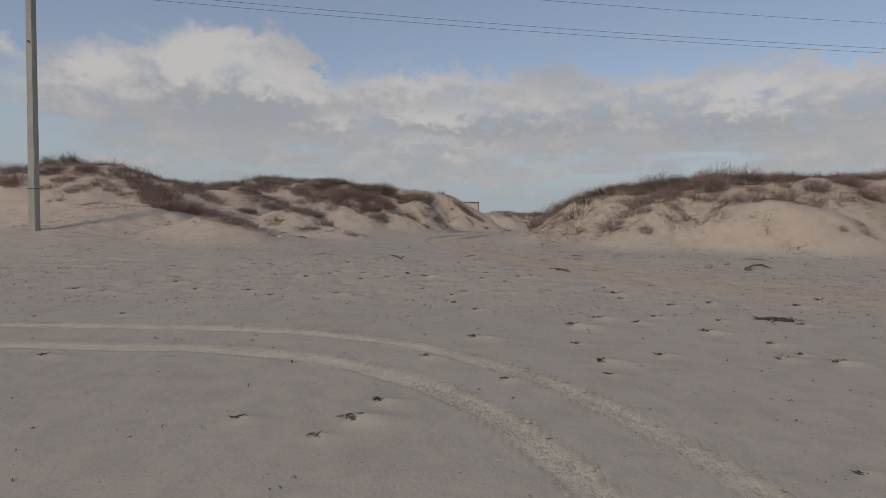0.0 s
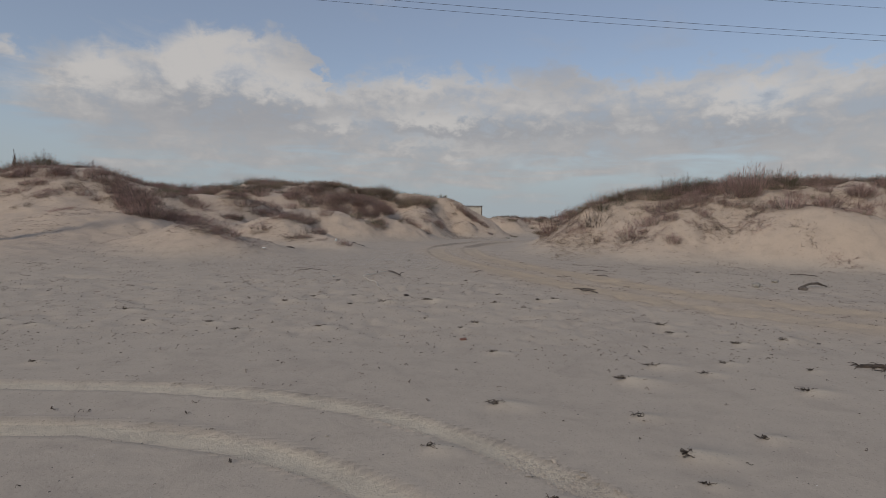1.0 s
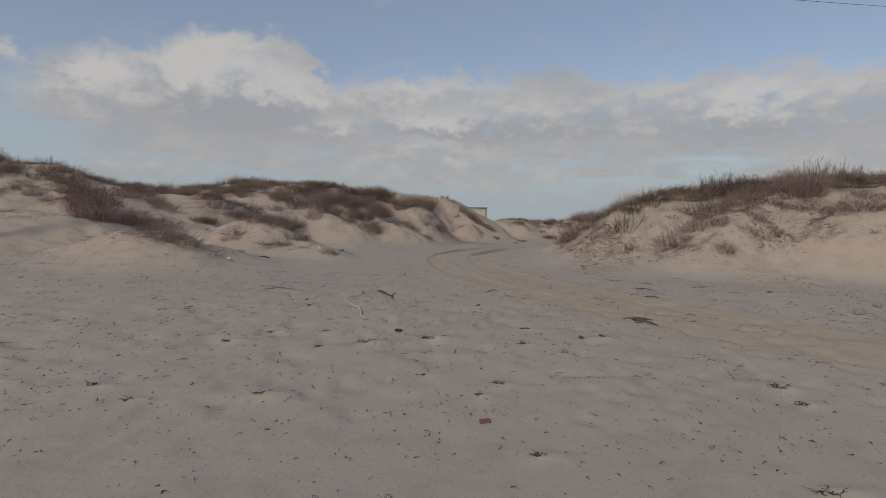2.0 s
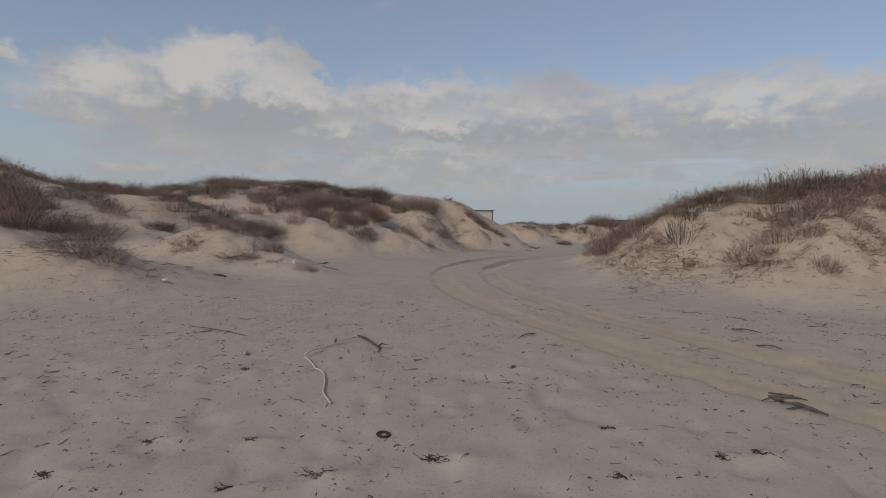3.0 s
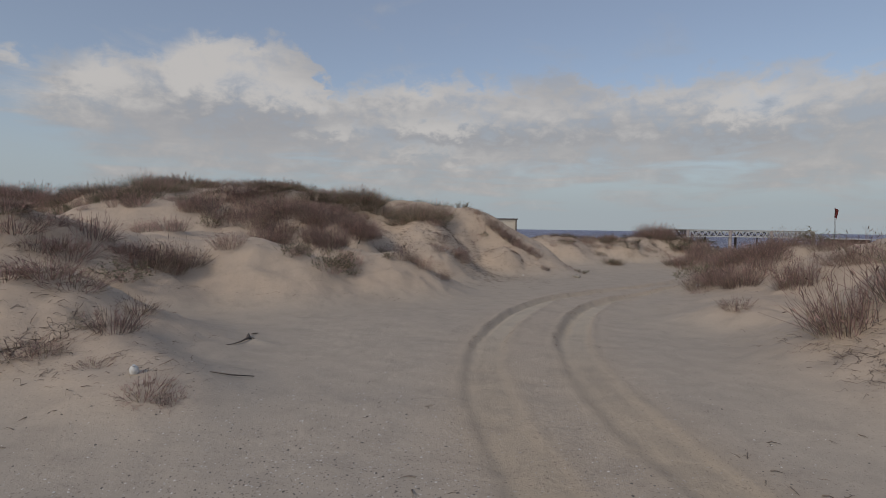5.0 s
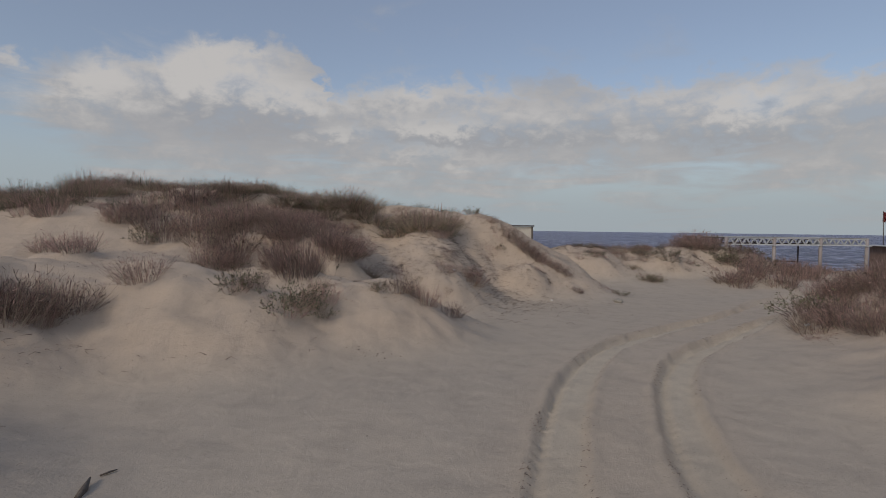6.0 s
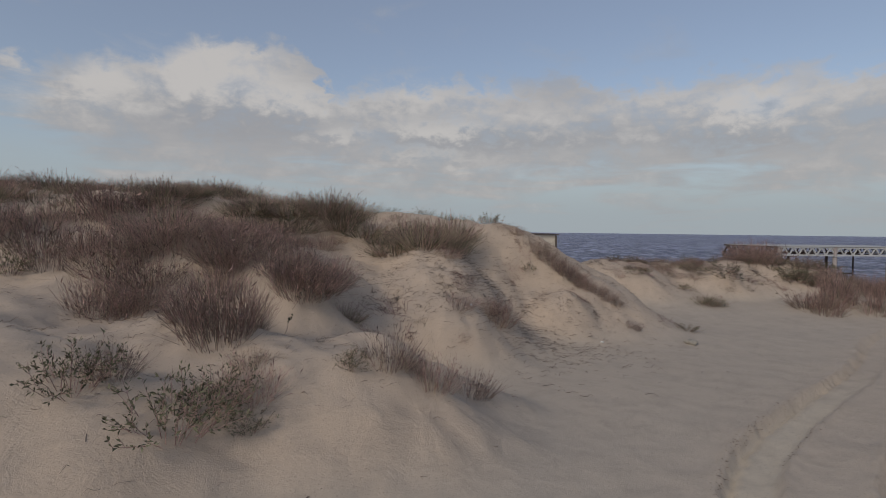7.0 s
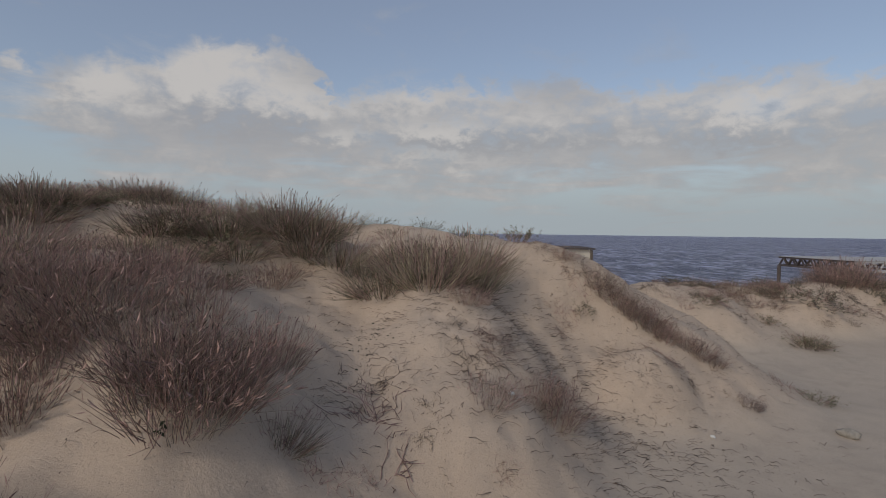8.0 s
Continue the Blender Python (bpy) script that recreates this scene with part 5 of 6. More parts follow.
def chips(name, label, category, count, place, size, mat, seed):
    """Countless flat angular fragments, as one mesh."""
    rng = np.random.default_rng(seed)
    x, y = place(rng, count)
    n = len(x)
    z = height(x, y)
    r = rng.uniform(*size, n) * rng.uniform(0.4, 1.0, n)
    a = rng.uniform(0, 2 * math.pi, n)
    v = []
    for k in range(4):
        q = a + k * math.pi / 2 + rng.normal(0, 0.3, n)
        v.append(np.stack([x + r * np.cos(q) * rng.uniform(0.6, 1.1, n), y + r * np.sin(q) * rng.uniform(0.6, 1.1, n), z - 0.1 * r + rng.uniform(-0.1, 0.25, n) * r], 1))
    top = np.stack([x, y, z + r * rng.uniform(0.25, 0.6, n)], 1)
    vs = np.stack([*v, top], 1).reshape(-1, 3)
    b = 5 * np.arange(n)[:, None]
    tri = np.concatenate([b + np.array([k, (k + 1) % 4, 4]) for k in range(4)], 0)
    me = bpy.data.meshes.new(name)
    me.vertices.add(len(vs))
    me.vertices.foreach_set("co", vs.ravel())
    me.loops.add(tri.size)
    me.polygons.add(len(tri))
    me.polygons.foreach_set("loop_start", np.arange(0, tri.size, 3))
    me.loops.foreach_set("vertex_index", tri.ravel())
    me.update(calc_edges=True)
    me.materials.append(mat)
    return tagged(new(name, me), label, category, kind="stuff")


def clear_of_tracks(x, y, room=1.1):
    ok = np.ones(x.shape, bool)
    for line, half, _, _ in RUTS:
        ok &= nearest(x, y, line) > half * room
    return ok


def on_flat(x0, x1, y0, y1):
    def place(rng, n):
        x, y = rng.uniform(x0, x1, n), rng.uniform(y0, y1, n)
        ok = clear_of_tracks(x, y)
        return x[ok], y[ok]
    return place


def in_heaps(x0, x1, y0, y1, heaps, spread):
    """Bits gathered round many loose centres."""
    def place(rng, n):
        hx, hy = rng.uniform(x0, x1, heaps), rng.uniform(y0, y1, heaps)
        i = rng.integers(0, heaps, n)
        x, y = hx[i] + rng.normal(0, spread, n), hy[i] + rng.normal(0, spread * 0.5, n)
        ok = clear_of_tracks(x, y)
        return x[ok], y[ok]
    return place


def grit_band(rng, n):
    x, y = rng.normal(-2.6, 2.4, n), rng.normal(22.8, 2.4, n)
    y = y + 0.30 * (x + 2.6)
    ok = clear_of_tracks(x, y, 1.4)
    return x[ok], y[ok]


def on_slopes(rng, n):
    """The dune faces, denser where plants stand."""
    spots = ((-1.5, 45.0, 3.2, 2.6), (3.0, 47.6, 1.6, 1.2), (12.0, 25.0, 4.5, 1.6), (6.2, 27.0, 1.6, 1.4), (-9.0, 24.0, 2.2, 1.6), (-7.0, 27.8, 1.8, 1.2),
             (-16.0, 31.0, 5.0, 2.0), (-6.0, 38.5, 3.0, 1.8), (6.0, 53.0, 2.4, 1.2), (13.5, 55.5, 3.0, 1.2), (-11.0, 33.0, 2.6, 1.6), (9.0, 38.5, 1.6, 1.2), (18.0, 25.0, 4.0, 1.6))
    s = np.array(spots)
    i = rng.integers(0, len(s), n)
    x, y = rng.normal(s[i, 0], s[i, 2]), rng.normal(s[i, 1], s[i, 3])
    ok = height(x, y, False) - base_level(y) > 0.22
    return x[ok], y[ok]


def on_right_dune(rng, n):
    """Matted streaks on the steep faces beside the trail."""
    x, y = rng.uniform(4.2, 24, n), rng.normal(26.0, 1.5, n)
    y = np.where(x < 8, y + 0.8, y)
    ok = rough(x, 0.4 * y, 71, 1.1) > -0.02
    return x[ok], y[ok]


def on_left_dunes(rng, n):
    x, y = rng.uniform(-22, -3, n), rng.uniform(23, 34.5, n)
    ok = (rough(x, y, 72, 1.4) > 0.0) & (height(x, y, False) - base_level(y) > 0.35)
    return x[ok], y[ok]


SHELL = plain_material("pale_shell", (0.50, 0.47, 0.42), (0.68, 0.65, 0.60), 30, 0.6, 0.1, 0.002, vary=0.35)
PEBBLE = plain_material("grey_brown_pebble", (0.10, 0.09, 0.08), (0.24, 0.21, 0.18), 30, 0.8, 0.2, 0.002, vary=0.4)
BRICK = plain_material("red_brick", (0.17, 0.085, 0.065), (0.25, 0.135, 0.105), 25, 0.9, 0.5, 0.004)
WHITE_PLASTIC = plain_material("white_plastic", (0.62, 0.62, 0.60), (0.74, 0.74, 0.72), 12, 0.45, 0.1, 0.003)
RUBBER = plain_material("dark_rubber", (0.03, 0.022, 0.02), (0.07, 0.05, 0.042), 20, 0.7, 0.3, 0.003)
LEAF = plain_material("dark_green_leaf", (0.022, 0.03, 0.016), (0.05, 0.06, 0.032), 20, 0.6, 0.2, 0.003, vary=0.3)

strewn("seaweed_bits", "dark dried seaweed scraps strewn over firm sand", "seaweed", 480, on_flat(-14, 16, 3.2, 13), (0.03, 0.10), WEED, 21, 0.9, 0.3, 0.07, 4)
strewn("seaweed_bits", "dense strand line of dark seaweed scraps on sand", "seaweed", 6500, in_heaps(-15, 20, 11.0, 22.5, 2100, 0.22), (0.02, 0.11), WEED, 22, 1.1, 0.3, 0.09, 3)
strewn("seaweed_bits", "curled tan and brown seaweed pieces on sand", "seaweed", 1300, on_flat(-14, 18, 9.5, 22), (0.04, 0.16), TWIG, 38, 1.0, 0.35, 0.06, 4)
strewn("seaweed_bits", "larger dark curls of seaweed lying on sand", "seaweed", 130, on_flat(-10, 15, 5.0, 14), (0.08, 0.20), WEED, 39, 1.2, 0.3, 0.045, 6)
strewn("reed_bits", "broken grey twigs and reed pieces on sand", "twigs", 1500, in_heaps(-13, 18, 13, 27, 380, 0.35), (0.06, 0.30), TWIG, 23, 0.25, 0.12, 0.04, 4)
strewn("twig_litter", "dead twigs and runners littering the dune faces", "twigs", 6000, on_slopes, (0.08, 0.36), TWIG, 24, 0.6, 0.22, 0.018, 4)
strewn("stem_litter", "dark dry stems lying on the dune faces", "dry stems", 4600, on_slopes, (0.06, 0.28), DARK_TWIG, 25, 0.5, 0.25, 0.028, 3)
strewn("hanging_stems", "pale dead stems hanging down the steep dune faces", "dry stems", 3200, on_right_dune, (0.18, 0.75), STRAW, 34, 0.35, 0.16, 0.011, 4, True)
strewn("hanging_stems", "brown dead stems hanging down the steep dune faces", "dry stems", 3800, on_right_dune, (0.12, 0.55), DARK_TWIG, 35, 0.5, 0.2, 0.017, 4, True)
strewn("hanging_stems", "dark dead stems hanging down a bare dune face", "dry stems", 2400, lambda rng, n: (rng.normal(-0.4, 1.7, n), rng.normal(44.8, 1.5, n)), (0.08, 0.42), DARK_TWIG, 41, 0.6, 0.2, 0.016, 5, True)
strewn("hanging_stems", "grey dead stems hanging down the low dunes", "dry stems", 5200, on_left_dunes, (0.08, 0.42), DARK_TWIG, 36, 0.6, 0.2, 0.022, 3, True)
chips("shell_grit", "pale broken shells scattered in a band on sand", "shells", 7000, grit_band, (0.006, 0.022), SHELL, 26)
chips("pebble_grit", "small grey brown stones and crumbs on sand", "pebbles", 5200, grit_band, (0.006, 0.026), PEBBLE, 27)
chips("shell_grit", "sparse pale shell bits on firm sand", "shells", 1900, on_flat(-12, 14, 3, 20), (0.004, 0.016), SHELL, 28)
chips("pebble_grit", "sparse dark crumbs on firm sand", "pebbles", 3600, on_flat(-13, 16, 3, 24), (0.005, 0.022), PEBBLE, 29)
chips("sand_lumps", "small crusted lumps of sand and weed on the strand line", "sand crumbs", 5200, in_heaps(-15, 19, 11.5, 21.5, 1500, 0.16), (0.010, 0.052), SAND, 45)
chips("sand_lumps", "scattered crusted lumps of sand on the firm flat", "sand crumbs", 1300, on_flat(-12, 14, 4, 13), (0.008, 0.04), SAND, 46)
chips("leaf_scraps", "dark leaf scraps lying on a bare dune face", "leaves", 90, lambda rng, n: (rng.normal(-3.25, 0.45, n), rng.normal(44.0, 0.28, n)), (0.012, 0.04), LEAF, 30)
chips("leaf_scraps", "few dark scraps lying at the dune foot", "leaves", 26, lambda rng, n: (rng.normal(-2.8, 0.30, n), rng.normal(35.85, 0.12, n)), (0.015, 0.035), WEED, 31)


def track_crumbs():
    """Broken crust along the rims of the wheel tracks."""
    def place(rng, n):
        xs, ys = [], []
        for line, half, _, share in RUTS:
            i = rng.integers(0, len(line), n // 4)
            a = rng.uniform(0, 2 * math.pi, n // 4)
            tan = np.gradient(line, axis=0)
            nor = np.stack([tan[:, 1], -tan[:, 0]], 1)
            nor /= np.linalg.norm(nor, axis=1)[:, None]
            d = half * rng.normal(1.12, 0.10, n // 4) * rng.choice([-1, 1], n // 4)
            p = line[i] + nor[i] * d[:, None] + rng.normal(0, 0.04, (n // 4, 2))
            xs.append(p[:, 0]), ys.append(p[:, 1])
        return np.concatenate(xs), np.concatenate(ys)
    chips("crust_crumbs", "crumbled sand crust along the wheel tracks", "sand crumbs", 1500, place, (0.006, 0.022), SAND, 32)

    def rims(rng, n):
        xs, ys = [], []
        for line, half, _, _ in RUTS[:2]:
            i = rng.integers(0, len(line), n // 2)
            tan = np.gradient(line, axis=0)
            nor = np.stack([tan[:, 1], -tan[:, 0]], 1) / np.linalg.norm(tan, axis=1)[:, None]
            p = line[i] + nor[i] * (half * rng.normal(1.06, 0.06, n // 2) * rng.choice([-1, 1], n // 2))[:, None]
            xs.append(p[:, 0]), ys.append(p[:, 1])
        return np.concatenate(xs), np.concatenate(ys)
    chips("crust_crumbs", "small dark crumbs along the track rims", "sand crumbs", 700, rims, (0.005, 0.013), PEBBLE, 40)

    def rough_ends(rng, n):
        i = rng.integers(0, 2, n)
        k = rng.integers(int(0.66 * len(BEND)), int(0.93 * len(BEND)), n)
        p = np.where(i[:, None] == 0, RUTS[0][0][k], RUTS[1][0][k]) + rng.normal(0, 0.12, (n, 2))
        return p[:, 0], p[:, 1]
    chips("crust_crumbs", "churned lumps of sand crust in the wheel tracks", "sand crumbs", 2600, rough_ends, (0.014, 0.052), SAND, 33)


    # dark litter on the rut edges, also standing in for the walls' thin shade
    def rut_edges(rng, n):
        xs, ys = [], []
        for ruts in (RUTS[2], RUTS[3]):
            line, half = ruts[0], ruts[1]
            k = np.flatnonzero((line[:, 1] > 30) & (line[:, 1] < 40))
            i = rng.choice(k, n // 2)
            tan = np.gradient(line, axis=0)
            nor = np.stack([tan[:, 1], -tan[:, 0]], 1) / np.linalg.norm(tan, axis=1)[:, None]
            side = np.where(rng.random(n // 2) < 0.75, -1, 1)
            p = line[i] + nor[i] * (side * half * rng.normal(1.05, 0.10, n // 2))[:, None] + rng.normal(0, 0.03, (n // 2, 2))
            xs.append(p[:, 0]), ys.append(p[:, 1])
        x, y = np.concatenate(xs), np.concatenate(ys)
        ok = rough(x, y, 73, 0.9) > 0.0
        return x[ok], y[ok]
    strewn("rut_litter", "dark crumbs and twigs along the ruts, doubling as wall shade", "twigs", 1500, rut_edges, (0.02, 0.09), DARK_TWIG, 37, 0.8, 0.2, 0.08, 3)


track_crumbs()


def clump(x, y, size, seed):
    """A tangle of dried seaweed with some strands standing off it."""
    rng = np.random.default_rng(1000 + seed)
    n = int(9 + 22 * size)
    a = rng.uniform(0, 2 * math.pi, n)
    r = size * 0.34 * np.sqrt(rng.random(n))
    p = np.stack([r * np.cos(a), 0.55 * r * np.sin(a), np.full(n, 0.006)], 1)
    pts = [p]
    h = rng.uniform(0, 2 * math.pi, n)
    for k in range(5):
        h = h + rng.normal(0, 1.0, n)
        s = size * rng.uniform(0.05, 0.13, n)
        p = p + np.stack([s * np.cos(h), 0.8 * s * np.sin(h), rng.normal(0.0, 0.05 * size, n)], 1)
        p[:, 2] = np.clip(p[:, 2], 0.002, 0.16 * size)
        pts.append(p)
    ob = thing("seaweed_clump", x, y, ground_at(x, y) - 0.005, "tangled clump of dark dried seaweed on sand", "seaweed", "seaweed clumps on the flat")
    o = new("tangle", Strands().add(np.stack(pts, 1), rng.uniform(0.004, 0.011, n) * (0.5 + size), 0.002).mesh("strands", WEED))
    o.parent = ob
    tagged(o, kind="stuff")
    return ob


for k, (x, y, size) in enumerate(CLUMPS):
    clump(x, y, 1.05 * size, k)


def weed_pile():
    ob = thing("seaweed_pile", 6.72, 10.9, ground_at(6.72, 10.9) - 0.01, "flat black pile of wet seaweed on sand", "seaweed")
    rng = np.random.default_rng(55)
    for name, dx, dy, sx, sy, h in (("sheet", 0, 0.05, 0.30, 0.10, 0.05), ("sheet", 0.20, -0.12, 0.17, 0.10, 0.06)):
        bm = bmesh.new()
        bmesh.ops.create_icosphere(bm, subdivisions=4, radius=1)
        for v in bm.verts:
            q = noise.fractal(v.co * 2.3 + Vector((dx * 9, 3, 1)), 1.0, 2.0, 4)
            v.co = Vector((dx + v.co.x * sx * (1 + 0.45 * q), dy + v.co.y * sy * (1 + 0.45 * q), max(-0.01, v.co.z * h * (0.8 + 0.9 * q))))
        part(name, bm, WEED, ob, smooth_faces=True)
    n = 40
    a = rng.uniform(0, 2 * math.pi, n)
    p0 = np.stack([rng.normal(0.05, 0.18, n), rng.normal(0, 0.08, n), np.full(n, 0.02)], 1)
    p1 = p0 + np.stack([0.09 * np.cos(a), 0.06 * np.sin(a), rng.uniform(0, 0.03, n)], 1)
    p2 = p1 + np.stack([0.09 * np.cos(a + 0.6), 0.05 * np.sin(a + 0.6), np.full(n, -0.03)], 1)
    o = new("strands", Strands().add(np.stack([p0, p1, p2], 1), 0.009, 0.003).mesh("strands", WEED))
    o.parent = ob


weed_pile()


def rough_tube(name, pts, radii, mat, seed, sides=9, wob=0.25):
    """A knobbly length of wood through points, in world places; returns the bmesh."""
    bm = bmesh.new()
    tube(bm, pts, radii, sides)
    for v in bm.verts:
        q = noise.noise(v.co * 9 + Vector((seed, 0, 0)))
        v.co += Vector((q, noise.noise(v.co * 8 + Vector((0, seed, 5))), q)) * wob * radii[0]
    return bm


def lying(name, label, category, pts, radii, mat, seed, part_name="wood", extra=()):
    """A stick or log that lies along points (x, y, lift)."""
    cx, cy = pts[0][0], pts[0][1]
    cz = ground_at(cx, cy)
    ob = thing(name, cx, cy, cz, label, category)
    def local(ps):
        return [(x - cx, y - cy, ground_at(x, y) - cz + l) for x, y, l in ps]
    part(part_name, rough_tube(name, local(pts), radii, mat, seed), mat, ob, smooth_faces=True)
    for ename, eps, er, emat in extra:
        part(ename, rough_tube(ename, local(eps), er, emat, seed + 3), emat, ob, smooth_faces=True)
    return ob


# the bent white stick with its stump
def bent_stick():
    arm = polyline([(-1.86, 19.42), (-2.10, 19.12), (-2.31, 18.78), (-2.46, 18.42)], 0.1)
    leg = polyline([(-2.45, 18.42), (-2.27, 18.14), (-2.03, 17.72), (-1.93, 17.35), (-1.88, 17.05), (-1.72, 16.72)], 0.1)
    n, m = len(arm), len(leg)
    lying("bent_white_stick", "long bent bleached white branch lying on sand", "branch",
          [(x, y, 0.05 + 0.02 * math.sin(k)) for k, (x, y) in enumerate(arm)], [0.010 + 0.004 * k / n for k in range(n)], PIPE, 3, "arm",
          [("leg", [(x, y, 0.022) for x, y in leg], [0.015 - 0.005 * k / m for k in range(m)], PIPE),
           ("knot", [(-2.14, 19.04, 0.05), (-2.13, 19.10, 0.10)], [0.02, 0.012], WOOD)])


bent_stick()
lying("driftwood_stump", "weathered grey driftwood stump half sunk in sand", "driftwood", [(-1.85, 19.5, 0.05), (-1.68, 19.28, 0.07), (-1.52, 19.08, 0.04), (-1.40, 18.96, 0.0)], [0.016, 0.026, 0.020, 0.008], WOOD, 5, "wood",
      [("prong", [(-1.45, 19.02, 0.02), (-1.38, 18.86, 0.12), (-1.30, 18.78, 0.13)], [0.014, 0.012, 0.006], WOOD), ("prong", [(-1.42, 18.95, 0.02), (-1.42, 18.72, 0.02)], [0.013, 0.006], WOOD)])
lying("driftwood_log", "split grey driftwood log lying on sand", "driftwood", [(3.64, 16.98, 0.02), (3.75, 16.88, 0.04), (3.86, 16.78, 0.04), (3.98, 16.68, 0.02)], [0.013, 0.026, 0.023, 0.010], WOOD, 8, "wood",
      [("branch", [(3.66, 17.0, 0.02), (3.52, 17.02, 0.05), (3.38, 16.97, 0.03)], [0.02, 0.014, 0.007], WOOD), ("branch", [(3.75, 16.82, 0.03), (3.56, 16.78, 0.02)], [0.015, 0.006], WOOD)])
lying("forked_stick", "short dark forked stick lying on sand", "stick", [(4.9, 20.52, 0.03), (5.1, 20.45, 0.05), (5.32, 20.3, 0.02)], [0.011, 0.012, 0.006], WOOD, 11, "wood", [("fork", [(5.05, 20.46, 0.05), (4.95, 20.30, 0.07)], [0.018, 0.008], WOOD)])
lying("short_stick", "short dark broken stick on sand", "stick", [(4.72, 19.42, 0.02), (4.92, 19.30, 0.05), (5.0, 19.18, 0.02)], [0.012, 0.015, 0.007], WOOD, 12)
lying("thin_stick", "thin pale stick lying on sand", "stick", [(-0.75, 20.34, 0.012), (-0.5, 20.38, 0.016), (-0.28, 20.48, 0.01)], [0.007, 0.008, 0.005], PIPE, 13)
lying("thin_stick", "thin dark twig lying on sand", "stick", [(0.88, 19.72, 0.02), (1.02, 19.84, 0.04), (1.20, 19.95, 0.02)], [0.009, 0.012, 0.005], WOOD, 14, "wood",
      [("fork", [(1.0, 19.82, 0.04), (1.14, 19.78, 0.05)], [0.007, 0.004], WOOD)])
lying("dark_branch", "dark curved branch half buried beside the dune", "branch", [(-4.84, 29.45, 0.005), (-4.77, 29.59, 0.015), (-4.73, 29.83, 0.03), (-4.68, 30.0, 0.05), (-4.68, 30.15, 0.03)], [0.004, 0.008, 0.013, 0.018, 0.018], WOOD, 15, "wood",
      [("root_end", [(-4.76, 30.22, 0.005), (-4.80, 30.38, 0.02), (-4.87, 30.58, 0.05)], [0.024, 0.034, 0.008], WOOD)])
lying("thin_stick", "short dark stick lying near a branch", "stick", [(-4.86, 30.71, 0.015), (-4.82, 30.8, 0.02), (-4.79, 30.88, 0.015)], [0.008, 0.011, 0.006], WOOD, 21)
lying("dark_branch", "thin dark branch lying on sand", "branch", [(-4.25, 27.45, 0.02), (-4.0, 27.6, 0.03), (-3.8, 27.85, 0.02)], [0.006, 0.010, 0.007], WOOD, 16)
lying("dark_branch", "short dark branch lying on bare sand", "branch", [(-6.72, 25.22, 0.02), (-6.55, 25.28, 0.05), (-6.42, 25.4, 0.02)], [0.02, 0.03, 0.014], WOOD, 17)
lying("grey_branch", "long thin grey branch on shelly sand", "branch", [(-4.9, 20.0, 0.02), (-4.5, 19.85, 0.03), (-4.05, 19.7, 0.02), (-3.7, 19.5, 0.02)], [0.004, 0.007, 0.006, 0.003], WOOD, 18, "wood",
      [("fork", [(-4.35, 19.8, 0.02), (-4.5, 19.62, 0.03), (-4.72, 19.5, 0.02)], [0.005, 0.005, 0.003], WOOD), ("fork", [(-4.1, 19.7, 0.02), (-4.0, 19.84, 0.05)], [0.005, 0.003], WOOD)])
lying("grey_branch", "weathered branch beside a pale stone", "branch", [(10.0, 17.75, 0.05), (10.35, 17.9, 0.10), (10.7, 18.05, 0.12), (10.95, 18.0, 0.04)], [0.036, 0.028, 0.034, 0.014], WOOD, 19)
lying("grey_branch", "thin dark branch on bare sand", "branch", [(11.3, 20.25, 0.03), (11.7, 20.2, 0.04), (12.1, 20.05, 0.02)], [0.012, 0.017, 0.009], WOOD, 20)
lying("broken_branches", "small heap of broken grey branches on sand", "branches", [(3.66, 17.30, 0.02), (3.85, 17.25, 0.04), (4.02, 17.2, 0.02)], [0.011, 0.016, 0.008], WOOD, 31, "wood",
      [("branch", [(3.62, 17.14, 0.02), (3.82, 17.22, 0.05), (3.97, 17.30, 0.03)], [0.008, 0.010, 0.006], WOOD), ("branch", [(3.70, 17.37, 0.02), (3.90, 17.27, 0.04), (4.05, 17.14, 0.02)], [0.008, 0.010, 0.006], WOOD)])


def stone(x, y, r, mat, label, seed, name="stone", category="stone"):
    bm = bmesh.new()
    bmesh.ops.create_icosphere(bm, subdivisions=3, radius=1)
    for v in bm.verts:
        q = 1 + 0.35 * noise.fractal(v.co * 1.3 + Vector((seed, 2, 0)), 1.0, 2.0, 4)
        v.co = Vector((v.co.x * r * q, v.co.y * r * 0.8 * q, v.co.z * r * 0.6 * q + r * 0.28))
    ob = new(name, mesh_from(name, bm, mat, True))
    ob.matrix_basis = pose(x, y, ground_at(x, y), 0, 0, seed * 37)
    return tagged(ob, label, category)


PALE_STONE = plain_material("pale_limestone", (0.24, 0.22, 0.19), (0.38, 0.35, 0.30), 9, 0.9, 0.6, 0.01)
stone(8.9, 18.0, 0.13, PALE_STONE, "pale rough stone half buried in sand", 1)
stone(9.9, 18.75, 0.11, PALE_STONE, "low rounded pale stone in sand", 2)
stone(10.05, 17.7, 0.12, WOOD, "dark rough lump lying beside a branch", 3)
stone(-1.41, 22.65, 0.06, PALE_STONE, "small pale stone on shelly sand", 4)


def brick_piece():
    bm = bmesh.new()
    box(bm, (-0.058, -0.04, -0.015), (0.058, 0.04, 0.03), 0.006)
    for v in bm.verts:
        v.co += 0.006 * Vector((noise.noise(v.co * 30), noise.noise(v.co * 30 + Vector((4, 0, 0))), 0))
    ob = new("broken_brick", mesh_from("broken_brick", bm, BRICK))
    ob.matrix_basis = pose(0.27, 12.25, ground_at(0.27, 12.25), 4, -6, 8)
    tagged(ob, "broken red brick lying on sand", "brick")


brick_piece()


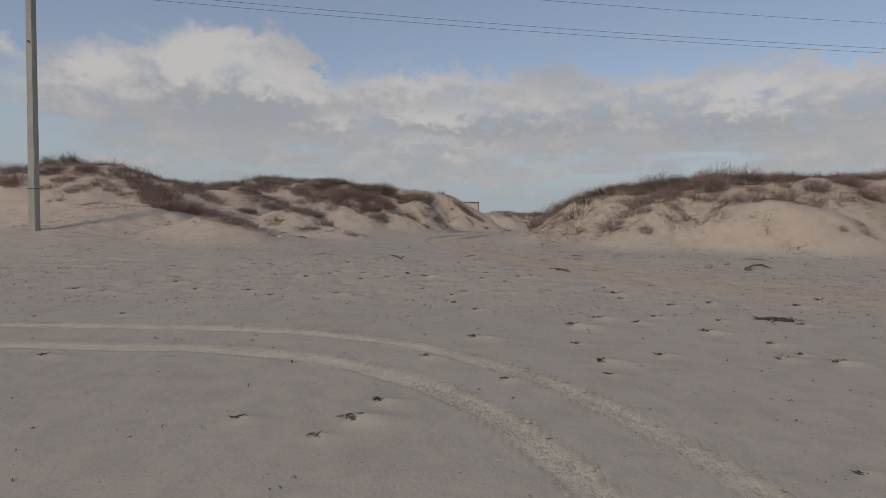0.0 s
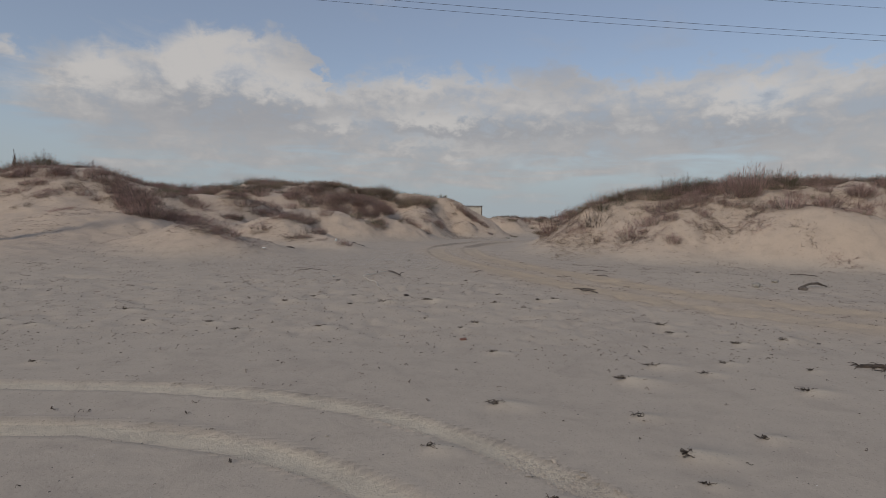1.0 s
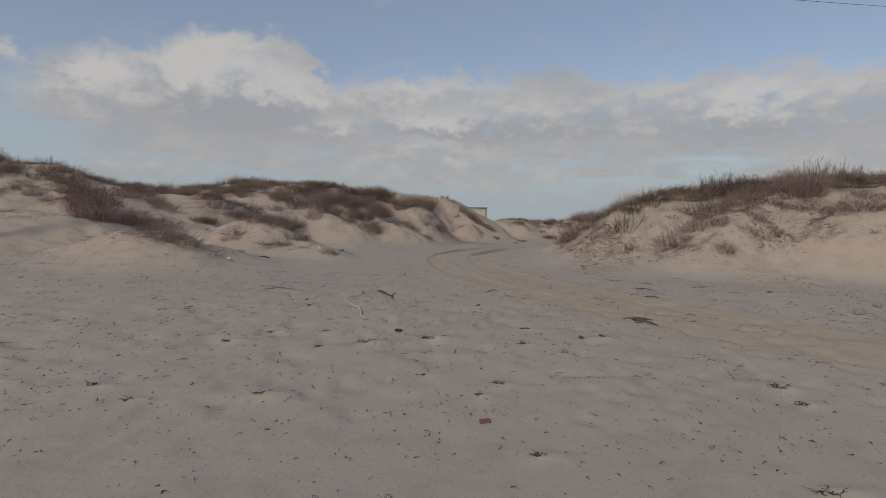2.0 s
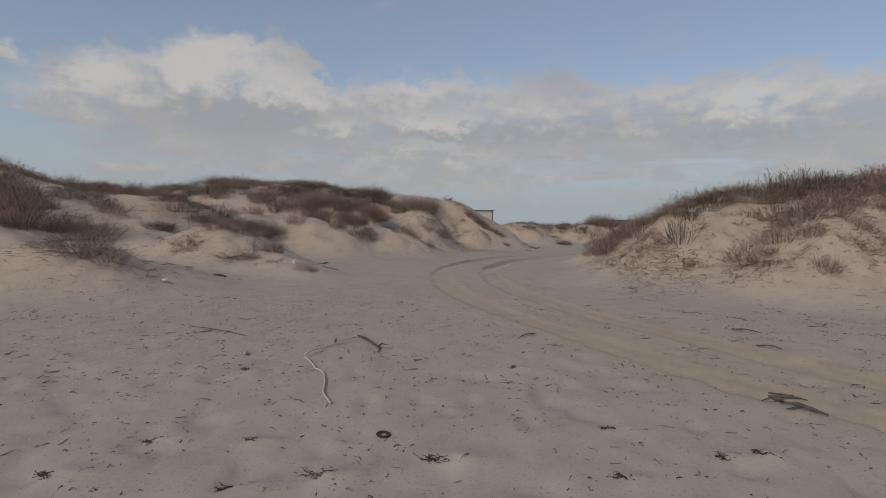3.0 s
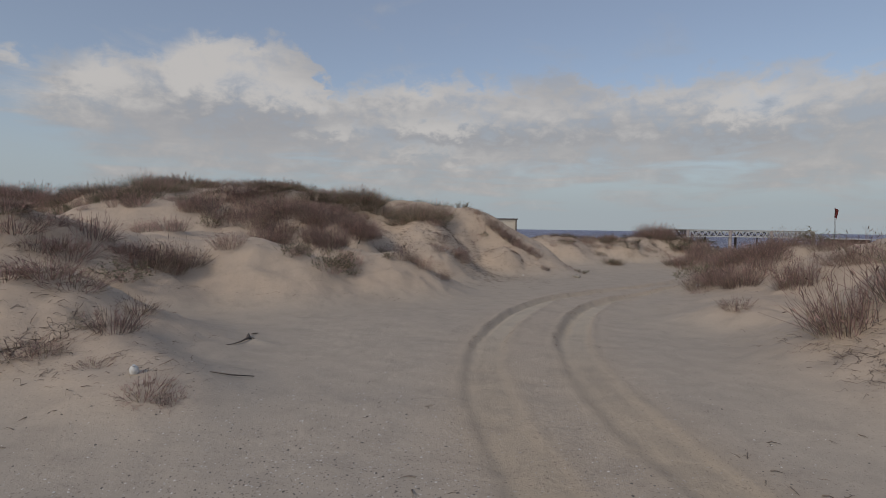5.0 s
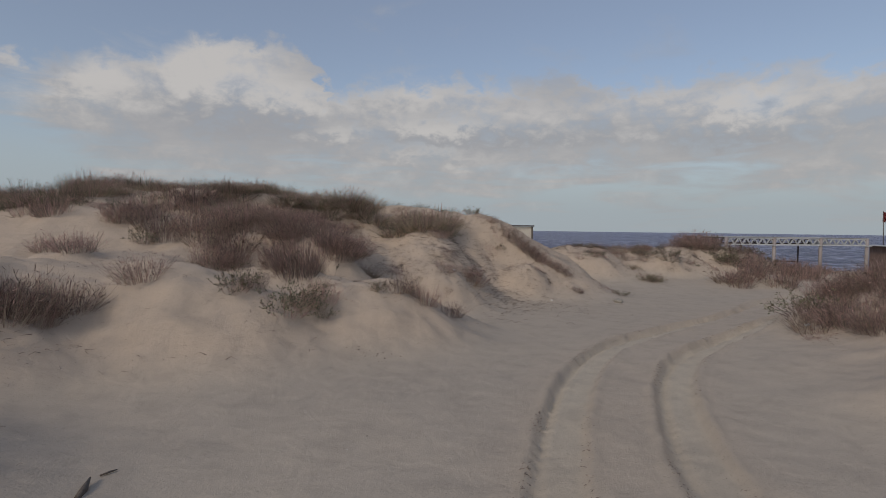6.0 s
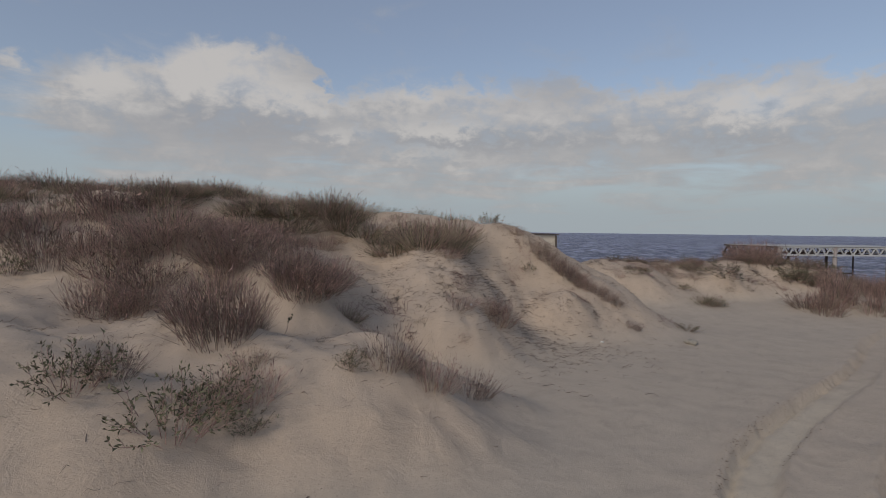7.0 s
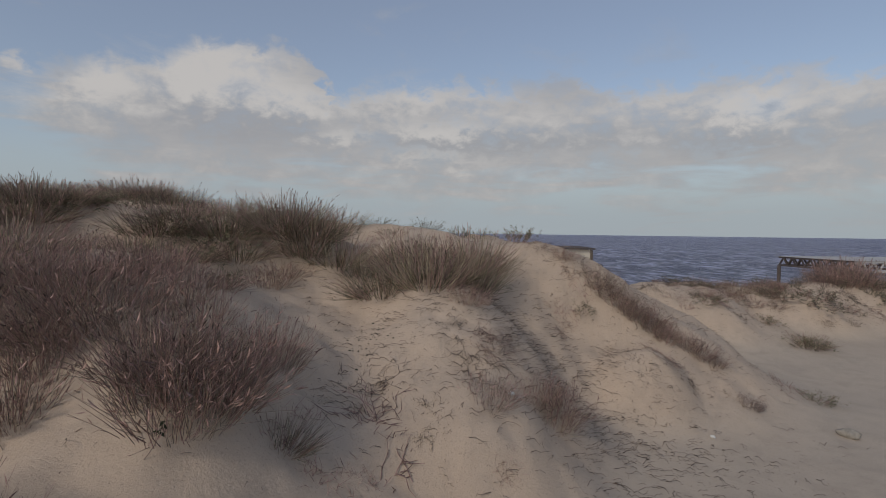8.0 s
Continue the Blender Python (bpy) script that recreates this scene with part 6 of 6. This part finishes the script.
def ring():
    bm = bmesh.new()
    n, m, r0, r1 = 24, 8, 0.055, 0.020
    rows = [[bm.verts.new(((r0 + r1 * math.cos(b)) * math.cos(a), (r0 + r1 * math.cos(b)) * math.sin(a), 0.55 * r1 * math.sin(b))) for b in (k * 2 * math.pi / m for k in range(m))] for a in (k * 2 * math.pi / n for k in range(n))]
    for i in range(n):
        for j in range(m):
            bm.faces.new((rows[i][j], rows[(i + 1) % n][j], rows[(i + 1) % n][(j + 1) % m], rows[i][(j + 1) % m]))
    ob = new("rubber_ring", mesh_from("rubber_ring", bm, RUBBER, True))
    ob.matrix_basis = pose(-1.03, 16.0, ground_at(-1.03, 16.0) + 0.012, 5, 4, 0)
    tagged(ob, "small dark rubber ring lying flat on sand", "ring")


ring()


def vessel(name, label, category, x, y, profile, mat, tilt, turn, lift, cap=None):
    """A turned plastic vessel that lies on its side or stands."""
    ob = thing(name, x, y, ground_at(x, y) + lift, label, category, turn=turn)
    bm = bmesh.new()
    n = 16
    rows = [[bm.verts.new((r * math.cos(a), r * math.sin(a), z)) for a in (k * 2 * math.pi / n for k in range(n))] for r, z in profile]
    for a, b in zip(rows, rows[1:]):
        for k in range(n):
            bm.faces.new((a[k], a[(k + 1) % n], b[(k + 1) % n], b[k]))
    bm.faces.new(rows[0][::-1]), bm.faces.new(rows[-1])
    bmesh.ops.rotate(bm, verts=bm.verts, matrix=Matrix.Rotation(radians(tilt), 3, "X"))
    part("body", bm, mat, ob, smooth_faces=True)
    if cap:
        bm = bmesh.new()
        r, z0, z1 = cap
        tube(bm, [(0, 0, z0), (0, 0, z1)], [r, r], 12)
        bmesh.ops.rotate(bm, verts=bm.verts, matrix=Matrix.Rotation(radians(tilt), 3, "X"))
        part("cap", bm, WHITE_PLASTIC if mat is not WHITE_PLASTIC else STEEL, ob)
    return ob


vessel("plastic_canister", "white plastic canister standing on a dune slope", "canister", -5.0, 27.0, [(0.042, 0), (0.050, 0.01), (0.052, 0.04), (0.050, 0.095), (0.035, 0.12), (0.018, 0.13), (0.016, 0.145)], WHITE_PLASTIC, 35, 25, -0.01, (0.018, 0.14, 0.155))
vessel("plastic_bottle", "white plastic bottle lying at the dune foot", "bottle", -7.1, 23.35, [(0.024, 0), (0.030, 0.012), (0.030, 0.13), (0.022, 0.165), (0.012, 0.185), (0.011, 0.20)], WHITE_PLASTIC, 82, 50, 0.028, (0.013, 0.195, 0.215))
vessel("plastic_bottle", "dull clear plastic bottle lying on sand", "bottle", -3.4, 18.65, [(0.020, 0), (0.024, 0.01), (0.024, 0.10), (0.017, 0.13), (0.009, 0.15), (0.008, 0.165)], plain_material("clouded_plastic", (0.34, 0.36, 0.34), (0.46, 0.47, 0.44), 15, 0.35, 0.1, 0.002), 86, 12, 0.024, (0.010, 0.16, 0.175))
stone(7.4, 38.45, 0.075, WHITE_PLASTIC, "crumpled white plastic bag beside a shrub", 6, "plastic_bag", "plastic bag")
stone(-1.12, 43.1, 0.05, WHITE_PLASTIC, "crumpled white paper scrap among dead stems", 7, "paper_scrap", "litter")
stone(2.44, 44.75, 0.045, WHITE_PLASTIC, "crumpled white paper scrap on bare sand", 8, "paper_scrap", "litter")
stone(4.95, 45.1, 0.16, PALE_STONE, "flat pale stone slab at the dune foot", 9)


def sprig(x, y, lean, tall, seed):
    """A single thin plant stem with a few dark leaves."""
    ob = thing("leafy_sprig", x, y, ground_at(x, y) - 0.02, "single thin bare stem with few dark leaves", "plant")
    rng = np.random.default_rng(seed)
    p = np.array([(lean * q + 0.02 * math.sin(5 * q), 0.05 * q, tall * q) for q in np.linspace(0, 1, 7)])[None]
    o = new("stem", Strands().add(p, 0.005, 0.002).mesh("stem", TWIG))
    o.parent = ob
    s = rng.uniform(0.55, 1, 9)
    foot = np.stack([lean * s, 0.05 * s, tall * s], 1)
    d = unit(rng.normal(0, 1, (9, 3))) * 0.06
    o = new("leaves", Strands().blades(foot, d, unit(np.cross(d, rng.normal(0, 1, d.shape))), np.full(9, 0.016)).mesh("leaves", LEAF))
    o.parent = ob


sprig(-4.48, 40.2, 0.22, 0.42, 5)
sprig(-4.15, 38.6, 0.10, 0.35, 6)
grow("B", 0.75, 46.8, 0.35, 0.22)

build_ground()
